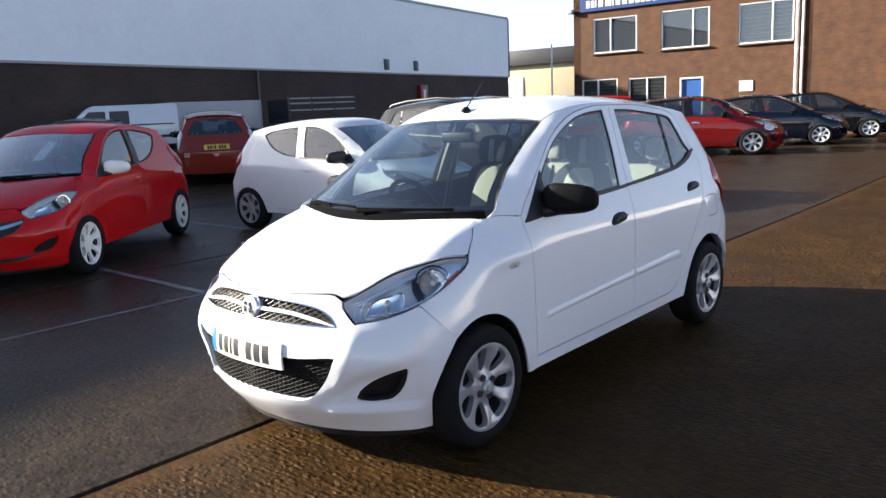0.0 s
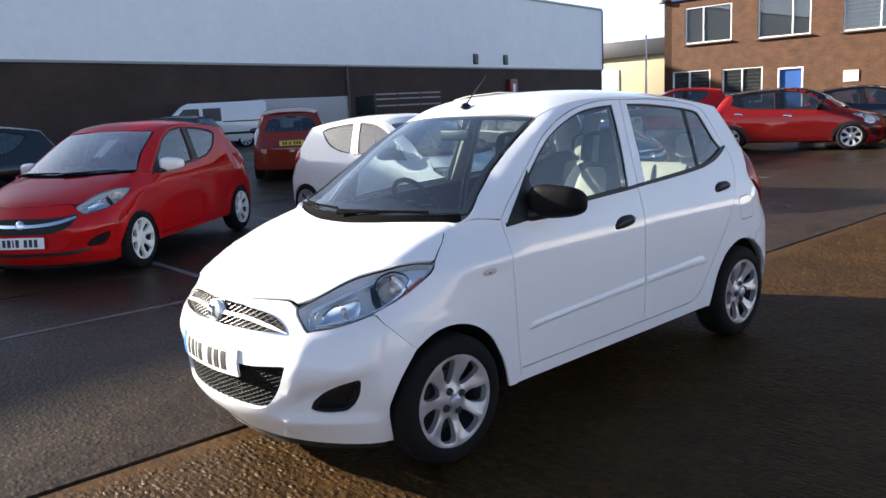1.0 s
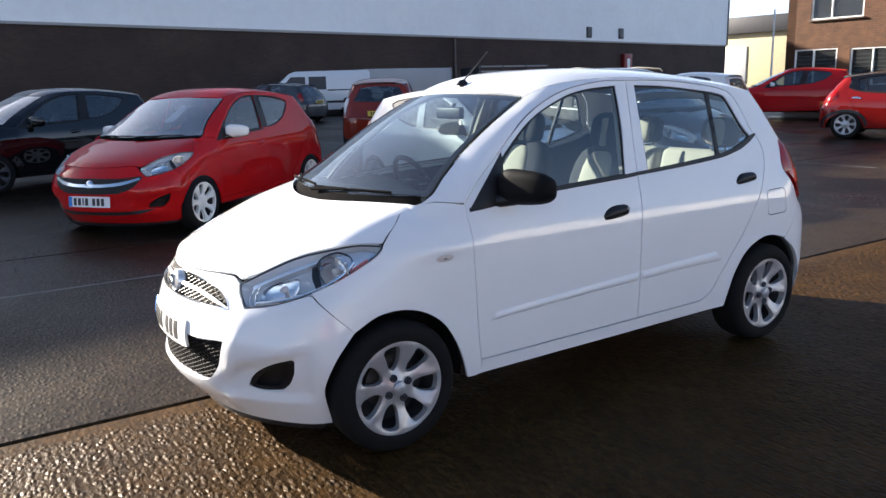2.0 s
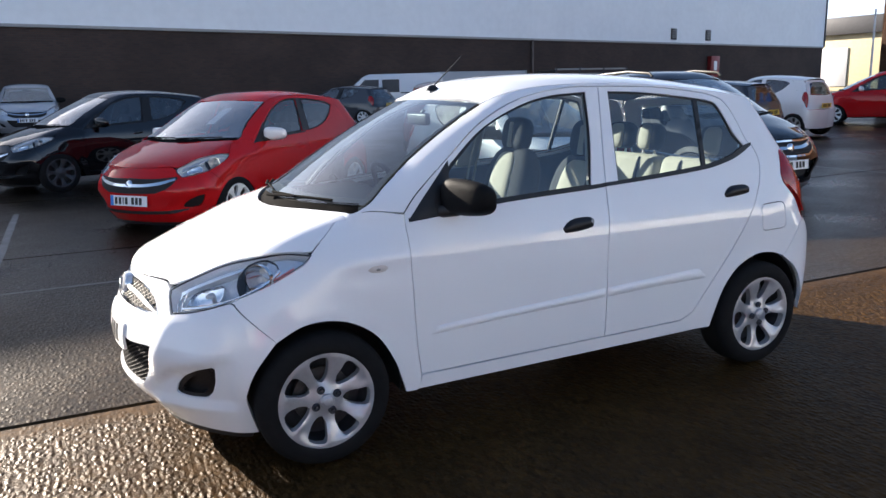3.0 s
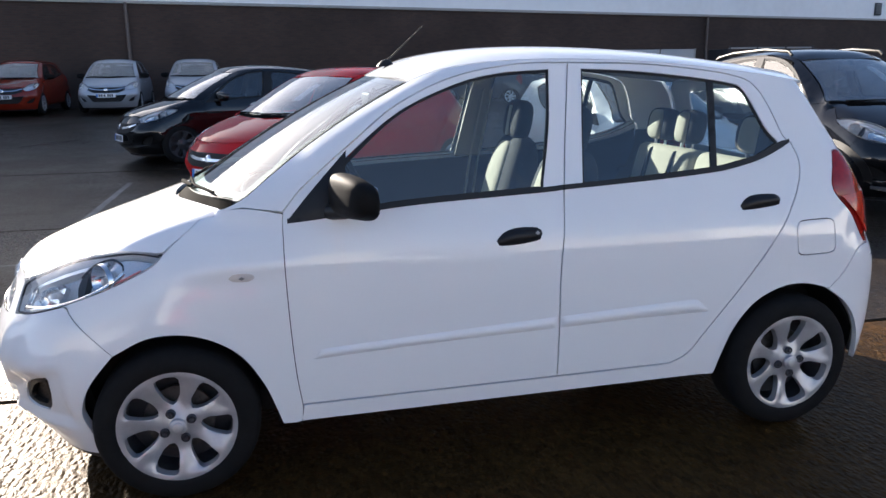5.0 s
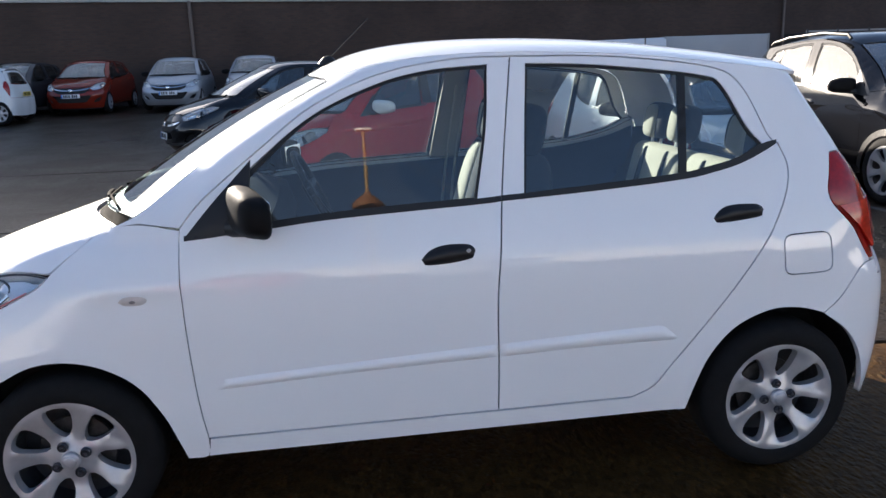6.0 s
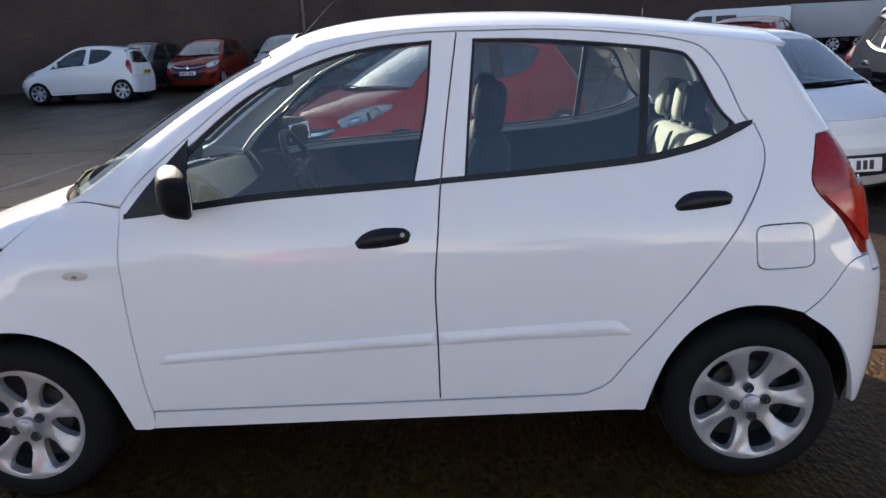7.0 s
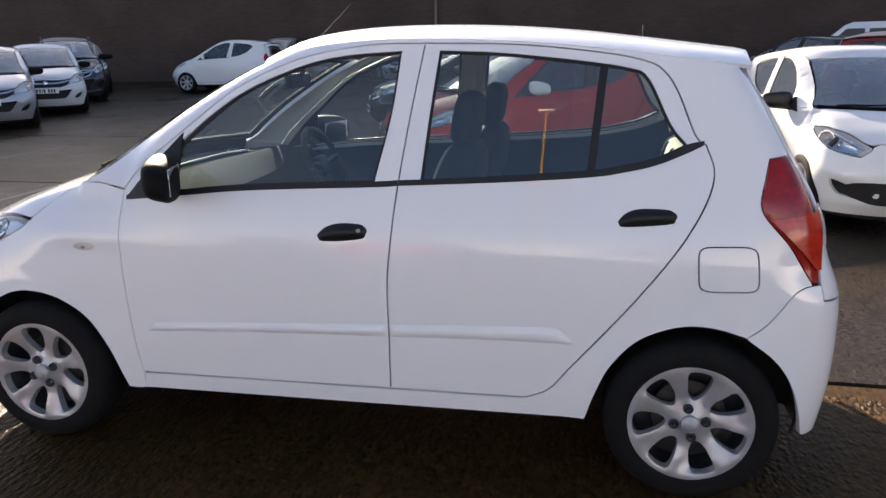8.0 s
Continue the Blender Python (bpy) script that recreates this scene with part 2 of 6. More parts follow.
def lifted(surface, uv, off):
    """Points of a surface, moved by off along its outward normal."""
    e = 1e-3
    p = surface(uv[:, 0], uv[:, 1])
    n = np.cross(surface(uv[:, 0] + e, uv[:, 1]) - surface(uv[:, 0] - e, uv[:, 1]), surface(uv[:, 0], uv[:, 1] + e) - surface(uv[:, 0], uv[:, 1] - e))
    n /= np.maximum(np.linalg.norm(n, axis=1, keepdims=True), 1e-12)
    out = p - np.array([0, 0, .75])
    out[:, 0] = p[:, 0] - np.clip(p[:, 0], -1.0, 1.0)
    n *= np.where((n * out).sum(1) < 0, -1, 1)[:, None]
    return p + n * np.reshape(off, (-1, 1)), n


def sheet(name, surface, outline, mat, parent, holes=(), cell=.025, off=0.0, rim=.012, puff=0.0, soft=.02, label="", warp=None):
    """A panel cut from a surface, with its edges turned in by rim; puff swells it away from its edge."""
    uv, f = flat_mesh(outline, holes, cell)
    swell = puff * (1 - np.exp(-nearness(uv, [outline, *holes]) / soft)) if puff else 0 * uv[:, 0]
    p, n = lifted(surface, uv, off + swell)
    a, b, c = p[f[:, 0]], p[f[:, 1]], p[f[:, 2]]
    flip = (np.cross(b - a, c - a) * n[f[:, 0]]).sum(1) < 0
    f = np.where(flip[:, None], f[:, ::-1], f)
    verts, faces = list(p), [tuple(t) for t in f]
    if rim:
        count = {}
        for t in faces:
            for i in range(3):
                e = (t[i], t[(i + 1) % 3])
                count[e] = 1
        border = [e for e in count if (e[1], e[0]) not in count]
        low, made = p - n * (rim + np.reshape(swell, (-1, 1))), {}
        for i in {i for e in border for i in e}:
            made[i] = len(verts)
            verts += [p[i], low[i]]
        faces += [(made[j], made[i], made[i] + 1, made[j] + 1) for i, j in border]
    if warp:
        verts = list(warp(np.array(verts)))
    return piece(name, verts, faces, mat, parent, label)


# ---- shape of the hatchback ----
def spline(xs, ys):
    """A natural cubic spline through the knots, straight beyond them."""
    xs, ys = np.array(xs, float), np.array(ys, float)
    n, h = len(xs), np.diff(xs)
    a, b = np.eye(n), np.zeros(n)
    for i in range(1, n - 1):
        a[i, i - 1:i + 2] = h[i - 1], 2 * (h[i - 1] + h[i]), h[i]
        b[i] = 6 * ((ys[i + 1] - ys[i]) / h[i] - (ys[i] - ys[i - 1]) / h[i - 1])
    m = np.linalg.solve(a, b)

    def value(x):
        x = np.asarray(x, float)
        i = np.clip(np.searchsorted(xs, x) - 1, 0, n - 2)
        c = np.clip(x, xs[0], xs[-1])
        l, r, d = c - xs[i], xs[i + 1] - c, h[i]
        v = (m[i] * r**3 + m[i + 1] * l**3) / (6 * d) + (ys[i] / d - m[i] * d / 6) * r + (ys[i + 1] / d - m[i + 1] * d / 6) * l
        e0 = (ys[1] - ys[0]) / h[0] - h[0] / 6 * m[1]
        e1 = (ys[-1] - ys[-2]) / h[-1] + h[-1] / 6 * m[-2]
        return v + np.where(x < xs[0], (x - xs[0]) * e0, 0) + np.where(x > xs[-1], (x - xs[-1]) * e1, 0)
    return value


# Half width of the hatchback's side by height, and its rounded plan at the nose and the tail by height.
SIDE = spline([.15, .25, .33, .5, .64, .78, .87, .965, 1.03, 1.17, 1.30, 1.42, 1.52], [.745, .762, .772, .780, .783, .779, .767, .738, .716, .668, .622, .578, .54])
NOSE_X, TAIL_X, TURN_R = -1.0, 1.15, .75
ANGLES = np.radians([0, 8, 16, 24, 32, 40, 50, 60, 75, 90])
NOSE = {.15: [.745, .755, .77, .79, .815, .825, .815, .80, .78, .77],
        .22: [.760, .768, .787, .815, .845, .86, .86, .85, .84, .835],
        .30: [.770, .778, .802, .838, .875, .90, .91, .905, .895, .89],
        .40: [.777, .785, .812, .852, .905, .94, .935, .920, .903, .895],
        .50: [.780, .789, .815, .856, .915, .955, .955, .940, .914, .905],
        .58: [.782, .791, .815, .853, .907, .938, .935, .920, .895, .887],
        .65: [.783, .791, .813, .847, .892, .917, .905, .888, .866, .857],
        .72: [.781, .787, .805, .832, .865, .875, .856, .838, .820, .812],
        .775: [.777, .781, .793, .811, .831, .833, .818, .803, .79, .785]}
TAIL = {.15: [.745, .75, .77, .80, .79, .71, .61, .54, .49, .48],
        .25: [.762, .768, .79, .825, .815, .735, .635, .565, .515, .50],
        .40: [.777, .784, .81, .848, .843, .765, .662, .59, .54, .525],
        .60: [.782, .789, .813, .848, .849, .772, .670, .600, .553, .54],
        .72: [.781, .787, .808, .838, .832, .755, .654, .585, .538, .525],
        .80: [.777, .783, .80, .82, .795, .712, .612, .548, .503, .49],
        .93: [.748, .755, .777, .803, .755, .662, .562, .50, .454, .44],
        1.13: [.680, .687, .71, .70, .605, .52, .445, .395, .352, .34],
        1.27: [.632, .638, .643, .575, .48, .415, .352, .312, .277, .265],
        1.40: [.585, .580, .535, .425, .345, .295, .248, .218, .196, .19],
        1.52: [.54, .50, .40, .31, .25, .215, .18, .16, .143, .14]}


BONNET_LINE = spline([-1.80, -1.785, -1.74, -1.66, -1.55, -1.42, -1.3, -1.2, -1.06, -1.0, -.9], [.755, .772, .800, .835, .875, .915, .952, .982, 1.022, 1.038, 1.06])


def bonnet_height(x, y):
    """The height of the bonnet: its middle line, rounded off towards the wings and swept back at the front corners."""
    x, w = np.asarray(x, float), np.abs(np.asarray(y, float))
    k = np.clip((-1.2 - x) / .5, 0, 1)
    back = x - .42 * k * k * (3 - 2 * k) * w * w
    return BONNET_LINE(back) - .045 * (w / .638) ** 2.6 - 4.2 * np.maximum(0, w - .60) ** 2


for _z in (.82, .863, .907, .95, .987, 1.02):
    _lo, _hi = np.full(len(ANGLES), .02), np.full(len(ANGLES), 1.0)
    for _ in range(40):
        _m = (_lo + _hi) / 2
        _over = bonnet_height(NOSE_X - _m * np.sin(ANGLES), _m * np.cos(ANGLES)) > _z
        _lo, _hi = np.where(_over, _m, _lo), np.where(_over, _hi, _m)
    NOSE[_z] = list(_lo)


def _grid(table):
    """Radii on a fine, even grid of height and angle."""
    zs, fine_z, fine_a = sorted(table), np.linspace(.15, 1.52, 275), np.linspace(0, np.pi / 2, 181)
    rows = np.array([spline(ANGLES, table[z])(fine_a) for z in zs])
    return np.array([spline(zs, c)(fine_z) for c in rows.T]).T


NOSE_G, TAIL_G = _grid(NOSE), _grid(TAIL)


def _radius(grid, angle, z):
    i, j = np.clip((np.asarray(z) - .15) / .005, 0, 273.999), np.clip(np.asarray(angle) / (np.pi / 360), 0, 179.999)
    a, b = i.astype(int), j.astype(int)
    p, q = i - a, j - b
    return (grid[a, b] * (1 - p) + grid[a + 1, b] * p) * (1 - q) + (grid[a, b + 1] * (1 - p) + grid[a + 1, b + 1] * p) * q


EDGE = [(-1.052, .985), (-.99, 1.003), (-.922, 1.035), (-.843, 1.093), (-.713, 1.187), (-.588, 1.269), (-.461, 1.343), (-.322, 1.413), (-.228, 1.448), (-.10, 1.473), (.068, 1.487), (.291, 1.490),
        (.601, 1.478), (.868, 1.454), (1.06, 1.430), (1.20, 1.412), (1.33, 1.395)]
EDGE_Z = spline([e[0] for e in EDGE], [e[1] for e in EDGE])


def roll_in(x, z):
    """How far the screen pillar curves in between the door line and the screen."""
    door = np.interp(x, [-1.0, -.93, -.80, -.722, -.539, -.373, -.157, .087, .3], [.95, .97, .985, 1.071, 1.217, 1.338, 1.430, 1.472, 1.476])
    most = np.interp(x, [-1.0, -.922, -.843, -.713, -.588, -.461, -.322, -.228, 0, .2], [0, .012, .052, .090, .083, .075, .075, .050, .020, 0])
    return most * np.clip((z - door) / np.maximum(EDGE_Z(x) - door, .012), 0, 1.3) ** 2


def half_width(x, z):
    """Half width of the side at x, between nose and tail; lips stand out round the wheel arches."""
    x, z = np.asarray(x, float), np.asarray(z, float)
    k = np.clip((x - NOSE_X) / .34, 0, 1)
    k = k * k * (3 - 2 * k)
    w = np.maximum(_radius(NOSE_G, 0 * z, np.minimum(z, 1.02)), SIDE(z) - .05) * (1 - k) + SIDE(z) * k
    for hub in (-1.19, 1.19):
        r = np.hypot(x - hub, z - .277)
        w = w + .007 * np.exp(-((r - .335) / .045) ** 2)
    return w - roll_in(x, z)


def _step(t):
    t = np.clip(t, 0, 1)
    return t * t * (3 - 2 * t)


def skin(u, z, side=-1):
    """A point of the outer skin: u is x along the side, and goes on round the nose (below -1) and the tail (above 1.15)."""
    u, z = np.asarray(u, float), np.asarray(z, float)
    fa, ra = np.clip((NOSE_X - u) / TURN_R, 0, np.pi / 2), np.clip((u - TAIL_X) / TURN_R, 0, np.pi / 2)
    fr, rr = np.maximum(_radius(NOSE_G, fa, np.minimum(z, 1.02)), SIDE(z) - .05 - 1.3 * fa), _radius(TAIL_G, ra, z)
    top = np.interp(u, [-1.86, -1.80, -1.70, -1.60, -1.48], [.30, .36, .435, .475, .507])
    fr = fr - .024 * _step((top - z) / .022) * _step((z - .275) / .035) * _step((u + 1.87) / .09) * _step((-1.452 - u) / .05)
    crease = np.interp(z, [.18, .30, .45, .62], [-1.80, -1.775, -1.735, -1.69])
    fr = fr + .013 * np.exp(-((u - crease) / .038) ** 2) * _step((z - .16) / .08) * _step((.66 - z) / .08)
    for hub, spine, sign in ((-1.19, NOSE_X, -1), (1.19, TAIL_X, 1)):
        a, r = (fa, fr) if sign < 0 else (ra, rr)
        d = np.hypot(spine + sign * r * np.sin(a) - hub, z - .277)
        r += .007 * np.exp(-((d - .335) / .045) ** 2) * (a < .9)
    mid = np.clip(u, NOSE_X, TAIL_X)
    w = half_width(mid, z)
    x = np.where(u < NOSE_X, NOSE_X - fr * np.sin(fa), np.where(u > TAIL_X, TAIL_X + rr * np.sin(ra), u))
    y = np.where(u < NOSE_X, fr * np.cos(fa), np.where(u > TAIL_X, rr * np.cos(ra), w))
    return np.stack([x, side * y, z], -1)


# ---- outlines of the hatchback's panels: (along the side, height) ----
NOSE_U, TAIL_U = NOSE_X - TURN_R * math.pi / 2, TAIL_X + TURN_R * math.pi / 2
DOOR_FRONT = [(-.80, .985), (-.803, .93), (-.803, .795), (-.796, .603), (-.784, .424), (-.768, .302)]
B_GAP = [(.188, .312), (.190, .5), (.190, .703), (.205, .87), (.218, 1.011), (.243, 1.207), (.285, 1.476)]
TOP_FRONT = [(.285, 1.476), (.087, 1.472), (-.157, 1.430), (-.373, 1.338), (-.539, 1.217), (-.722, 1.071), (-.80, .985)]
TOP_REAR = [(.285, 1.476), (.594, 1.468), (.86, 1.441), (1.0, 1.414), (1.06, 1.382), (1.105, 1.316), (1.160, 1.188), (1.197, 1.160)]
DOOR_BACK = [(1.197, 1.160), (1.223, 1.09), (1.212, 1.02), (1.166, .923), (1.088, .801), (.959, .629), (.80, .435), (.735, .355), (.66, .318)]
FRONT_DOOR = loop(DOOR_FRONT, [(-.768, .302), (.188, .312)], B_GAP, TOP_FRONT)
REAR_DOOR = loop(B_GAP, TOP_REAR, DOOR_BACK, [(.66, .318), (.188, .312)])
FRONT_HOLE = loop([(-.778, .962), (-.70, 1.050), (-.571, 1.164), (-.376, 1.311), (-.16, 1.404), (.01, 1.441), (.208, 1.454)],
                  [(.208, 1.454), (.187, 1.253), (.140, 1.03)], [(.140, 1.027), (-.317, 1.005), (-.56, .982), (-.778, .957)])
FRONT_PANE = loop([(-.592, 1.12), (-.571, 1.152), (-.376, 1.311), (-.16, 1.404), (.01, 1.441), (.208, 1.454)],
                  [(.208, 1.454), (.187, 1.253), (.140, 1.03)], [(.140, 1.027), (-.317, 1.005), (-.592, .979)])
REAR_HOLE = loop([(.292, 1.032), (.312, 1.25), (.334, 1.454)], [(.334, 1.454), (.538, 1.445), (.774, 1.421), (.95, 1.395), (1.015, 1.362), (1.088, 1.221), (1.135, 1.165)],
                 [(1.135, 1.155), (1.05, 1.113), (.943, 1.088), (.833, 1.070), (.557, 1.049), (.292, 1.032)])
QUARTER_HOLE = loop([(.292, 1.032), (.312, 1.25), (.334, 1.448)], [(.334, 1.448), (.538, 1.437), (.774, 1.410), (.90, 1.385), (.98, 1.345)],
                    [(.98, 1.335), (.86, 1.215), (.72, 1.13), (.52, 1.065), (.292, 1.032)])
MIRROR_FOOT = loop([(-.785, .956), (-.70, 1.052), (-.571, 1.184)], [(-.571, 1.184), (-.582, 1.065), (-.575, .976)], [(-.575, .970), (-.785, .948)])
ARCH = [(1.327, .578), (1.232, .604), (1.133, .601), (1.016, .549), (.932, .453), (.885, .347), (.858, .258)]
LAMP_REAR = [(1.392, 1.122), (1.373, 1.061), (1.359, .97), (1.433, .864), (1.495, .753)]
BUMPER_SEAM = [(1.495, .745), (1.449, .727), (1.382, .627), (1.327, .578)]
BODY_SIDE = loop(EDGE, [(1.335, 1.395), (1.385, 1.345), (1.425, 1.27), (1.468, 1.128)], LAMP_REAR, BUMPER_SEAM, ARCH,
                 [(.853, .252), (.18, .244), (-.775, .234)], [(-.775, .234), (-.765, .300)], [(-.765, .300), (.188, .310), (.66, .316)],
                 DOOR_BACK[::-1], TOP_REAR[::-1], TOP_FRONT, [(-.80, .985), (-.93, 1.0)])
FLAP = []
for _a in np.linspace(0, 2 * math.pi, 65)[:-1]:
    _c, _s = (math.copysign(abs(q) ** .34, q) for q in (math.cos(_a), math.sin(_a)))
    FLAP.append((1.266 + .083 * _c - .004 * _s, .792 + .069 * _s + .002 * _c))
LAMP_TOP = [(-1.747, .728), (-1.652, .783), (-1.54, .831), (-1.389, .861), (-1.297, .868), (-1.206, .860)]
LAMP_LOW = [(-1.206, .858), (-1.233, .827), (-1.348, .766), (-1.472, .711), (-1.591, .672), (-1.694, .653)]
HEADLAMP = loop(LAMP_TOP, LAMP_LOW, [(-1.694, .653), (-1.742, .706), (-1.747, .728)])
FRONT_ARCH = [(-.838, .236), (-.858, .30), (-.893, .393), (-.96, .501), (-1.054, .572), (-1.155, .602), (-1.248, .594), (-1.334, .545)]
FENDER = loop(DOOR_FRONT[1:], [(-.768, .302), (-.775, .236), (-.838, .236)], FRONT_ARCH, [(-1.334, .549), (-1.45, .688), (-1.46, .703)],
              [(-1.472, .708), (-1.348, .763), (-1.233, .824), (-1.203, .856)], [(-1.203, .860), (-1.155, .907), (-1.062, .983)], [(-1.05, .990), (-.93, .998), (-.80, .980)])


def mirrored(half):
    """A symmetric outline from its half, which runs from the middle line and back to it."""
    return half + [(-a, b) for a, b in half[::-1] if abs(a) > .003]


def halved(*runs, step=.018):
    out = []
    for i, run in enumerate(runs):
        out += curve(run, step)
        nxt = runs[i + 1][0] if i + 1 < len(runs) else None
        if nxt is None:
            out.append(run[-1])
        elif np.hypot(run[-1][0] - nxt[0], run[-1][1] - nxt[1]) > .004:
            out += curve([run[-1], nxt], step)
    return mirrored(out)


def across(run):
    return [(u - NOSE_U, z) for u, z in run]


NOSE_TOP = [(0, .745), (.12, .747), (.22, .750), (.33, .754), (.40, .752), (.428, .731)]
FRONT_BUMPER = halved(NOSE_TOP, across([(-1.747, .706), (-1.696, .648)]), across([(-1.694, .648), (-1.591, .668), (-1.475, .704)]), across([(-1.463, .700), (-1.45, .684), (-1.334, .549)]),
                      across([(-1.334, .545), (-1.392, .454), (-1.43, .36), (-1.44, .30), (-1.43, .165)]), across([(-1.43, .160), (-1.6, .157), (-1.85, .155), (-2.0, .155), (NOSE_U, .155)]))
GRILLE = halved([(0, .724), (.15, .723), (.25, .716), (.34, .70), (.395, .672), (.420, .641)], [(.420, .638), (.30, .637), (.144, .636), (0, .636)])
INTAKE = halved([(0, .505), (.25, .505), (.33, .512), (.416, .522)], [(.416, .520), (.395, .46), (.362, .395), (.31, .332), (.26, .316)], [(.26, .315), (.11, .313), (0, .312)])
FOG = across(loop([(-1.703, .335), (-1.690, .366), (-1.645, .412), (-1.585, .447), (-1.532, .464)], [(-1.524, .458), (-1.530, .405), (-1.553, .350), (-1.575, .326)], [(-1.590, .319), (-1.65, .315), (-1.692, .322), (-1.703, .331)]))
TAIL_GATE = halved([(0, 1.405), (.5, 1.405), (.93, 1.39)], [(TAIL_U - u, z) for u, z in [(1.395, 1.34), (1.433, 1.27), (1.476, 1.128)]],
                   [(TAIL_U - u, z) for u, z in [(1.528, 1.04), (1.543, .92), (1.524, .75)]], [(.80, .70), (.5, .69), (0, .69)])
REAR_PANE = halved([(0, 1.36), (.5, 1.355), (.80, 1.33)], [(.80, 1.33), (.76, 1.20), (.74, 1.06)], [(.73, 1.05), (.4, 1.03), (0, 1.03)])
TAIL_LAMP = loop([(1.392, 1.122), (1.43, 1.127), (1.471, 1.123)], [(1.471, 1.123), (1.522, 1.035), (1.538, .92), (1.518, .757)], [(1.517, .753), (1.495, .753)], LAMP_REAR[::-1])
REAR_BUMPER = halved([(0, .685), (.5, .685), (.80, .695)], [(TAIL_U - u, z) for u, z in [(1.524, .745), (1.498, .745)]], [(TAIL_U - u, z) for u, z in BUMPER_SEAM],
                     [(TAIL_U - u, z) for u, z in [(1.330, .574), (1.404, .509), (1.456, .416), (1.507, .254)]], [(TAIL_U - 1.512, .245), (.5, .22), (0, .21)])


def left_skin(u, z):
    return skin(u, z, -1)


def right_skin(u, z):
    return skin(u, z, 1)


def nose_skin(v, z):
    p = skin(NOSE_U + np.abs(v), z, -1)
    p[:, 1] *= np.where(v >= 0, 1, -1)
    return p


def tail_skin(v, z):
    p = skin(TAIL_U - np.abs(v), z, -1)
    p[:, 1] *= np.where(v >= 0, 1, -1)
    return p


def bonnet_skin(x, y):
    return np.stack([x, y, bonnet_height(x, y)], -1)


def roof_skin(x, y):
    ze = EDGE_Z(x)
    ye = half_width(np.clip(x, -1, 1.15), ze) - np.clip(x - 1.12, 0, 1) * .35
    return np.stack([x, y, ze + .058 * (1 - np.minimum(np.abs(y) / ye, 1) ** 3.2)], -1)


def screen_skin(a, b):
    """The windscreen: a across from -1 to 1, b up from 0 to 1."""
    x = -.945 + b * .622
    z = EDGE_Z(x) + .002
    y = half_width(x, z) - .004
    bow = 1 - np.abs(a) ** 2.2
    return np.stack([x - bow * (.217 - .137 * b), a * y, z - bow * (.010 - .028 * b)], -1)


def rim_mesh():
    """The face of a wheel: seven curved spokes round a dished hub."""
    holes = []
    for k in range(7):
        a = 2 * math.pi * k / 7 + .1
        shape = [(.072, .0), (.081, -.18), (.102, -.275), (.135, -.285), (.166, -.255), (.178, -.205), (.182, 0), (.179, .18), (.168, .225), (.138, .235), (.104, .24), (.082, .16)]
        pts = curve([(r * math.cos(a + d), r * math.sin(a + d)) for r, d in shape + shape[:1]], .012)
        holes.append(pts)
    ring = [(.2 * math.cos(2 * math.pi * i / 72), .2 * math.sin(2 * math.pi * i / 72)) for i in range(72)]
    uv, f = flat_mesh(ring, holes, .013)
    r, a = np.hypot(uv[:, 0], uv[:, 1]), np.arctan2(uv[:, 1], uv[:, 0])
    dish = .010 * np.exp(-(r / .03) ** 2) - .016 * np.exp(-((r - .075) / .04) ** 2) + .010 * np.clip((r - .12) / .07, 0, 1) - .004 * np.clip((r - .178) / .022, 0, 1)
    near = nearness(uv, holes)
    twist = .009 * np.sin(7 * (a - .1) + .9) * np.clip((r - .06) / .08, 0, 1) * np.clip((.186 - r) / .03, 0, 1)
    h = dish + .006 * (1 - np.exp(-near / .004)) * np.clip(r / .08, 0, 1) + twist
    verts, faces = [(x, -z, y) for (x, y), z in zip(uv, h)], [tuple(t) for t in f]
    count = {(t[i], t[(i + 1) % 3]) for t in faces for i in range(3)}
    border, made = [e for e in count if (e[1], e[0]) not in count], {}
    for i in sorted({i for e in border for i in e}):
        made[i] = len(verts)
        x, y, z = verts[i]
        verts += [verts[i], (x * .985, y + .03, z * .985)]
    faces += [(made[j], made[i], made[i] + 1, made[j] + 1) for i, j in border]
    return verts, faces


RIM = mesh_of("rim", *rim_mesh(), ALLOY)
TYRE = bpy.data.meshes.new("tyre")
_bm = lathe([(.193, -.004), (.200, -.010), (.215, -.014), (.235, -.013), (.255, -.006), (.268, .006), (.2755, .022), (.277, .04), (.277, .13), (.272, .155), (.25, .172), (.2, .17)], 64)
for _v in _bm.verts:
    _a = math.atan2(_v.co.z, _v.co.x)
    if math.hypot(_v.co.x, _v.co.z) > .274:
        _v.co.y += .002 * math.sin(40 * _a)
_bm.to_mesh(TYRE)
_bm.free()
TYRE.materials.append(RUBBER)
TYRE.polygons.foreach_set("use_smooth", [True] * len(TYRE.polygons))
BARREL = bpy.data.meshes.new("wheel_well")
_bm = lathe([(.197, 0), (.19, .03), (.183, .06), (.178, .11), (.02, .112)], 48)
_bm.to_mesh(BARREL)
_bm.free()
BARREL.materials.append(material("dull_wheel_barrel", (.045, .045, .05), .5, .3, scale=20, vary=.25))
DISC = bpy.data.meshes.new("brake_disc")
_bm = lathe([(.055, .045), (.06, .05), (.118, .052), (.12, .06), (.118, .066)], 40)
_bm.to_mesh(DISC)
_bm.free()
DISC.materials.append(material("rusty_steel_disc", (.07, .065, .06), .45, .6, scale=30, vary=.4))
CAP = bpy.data.meshes.new("centre_cap")
_bm = lathe([(0.001, -.016), (.014, -.0155), (.020, -.013), (.0205, -.010), (.024, -.011), (.029, -.008), (.031, 0)], 32)
_bm.to_mesh(CAP)
_bm.free()
CAP.materials.append(ALLOY)
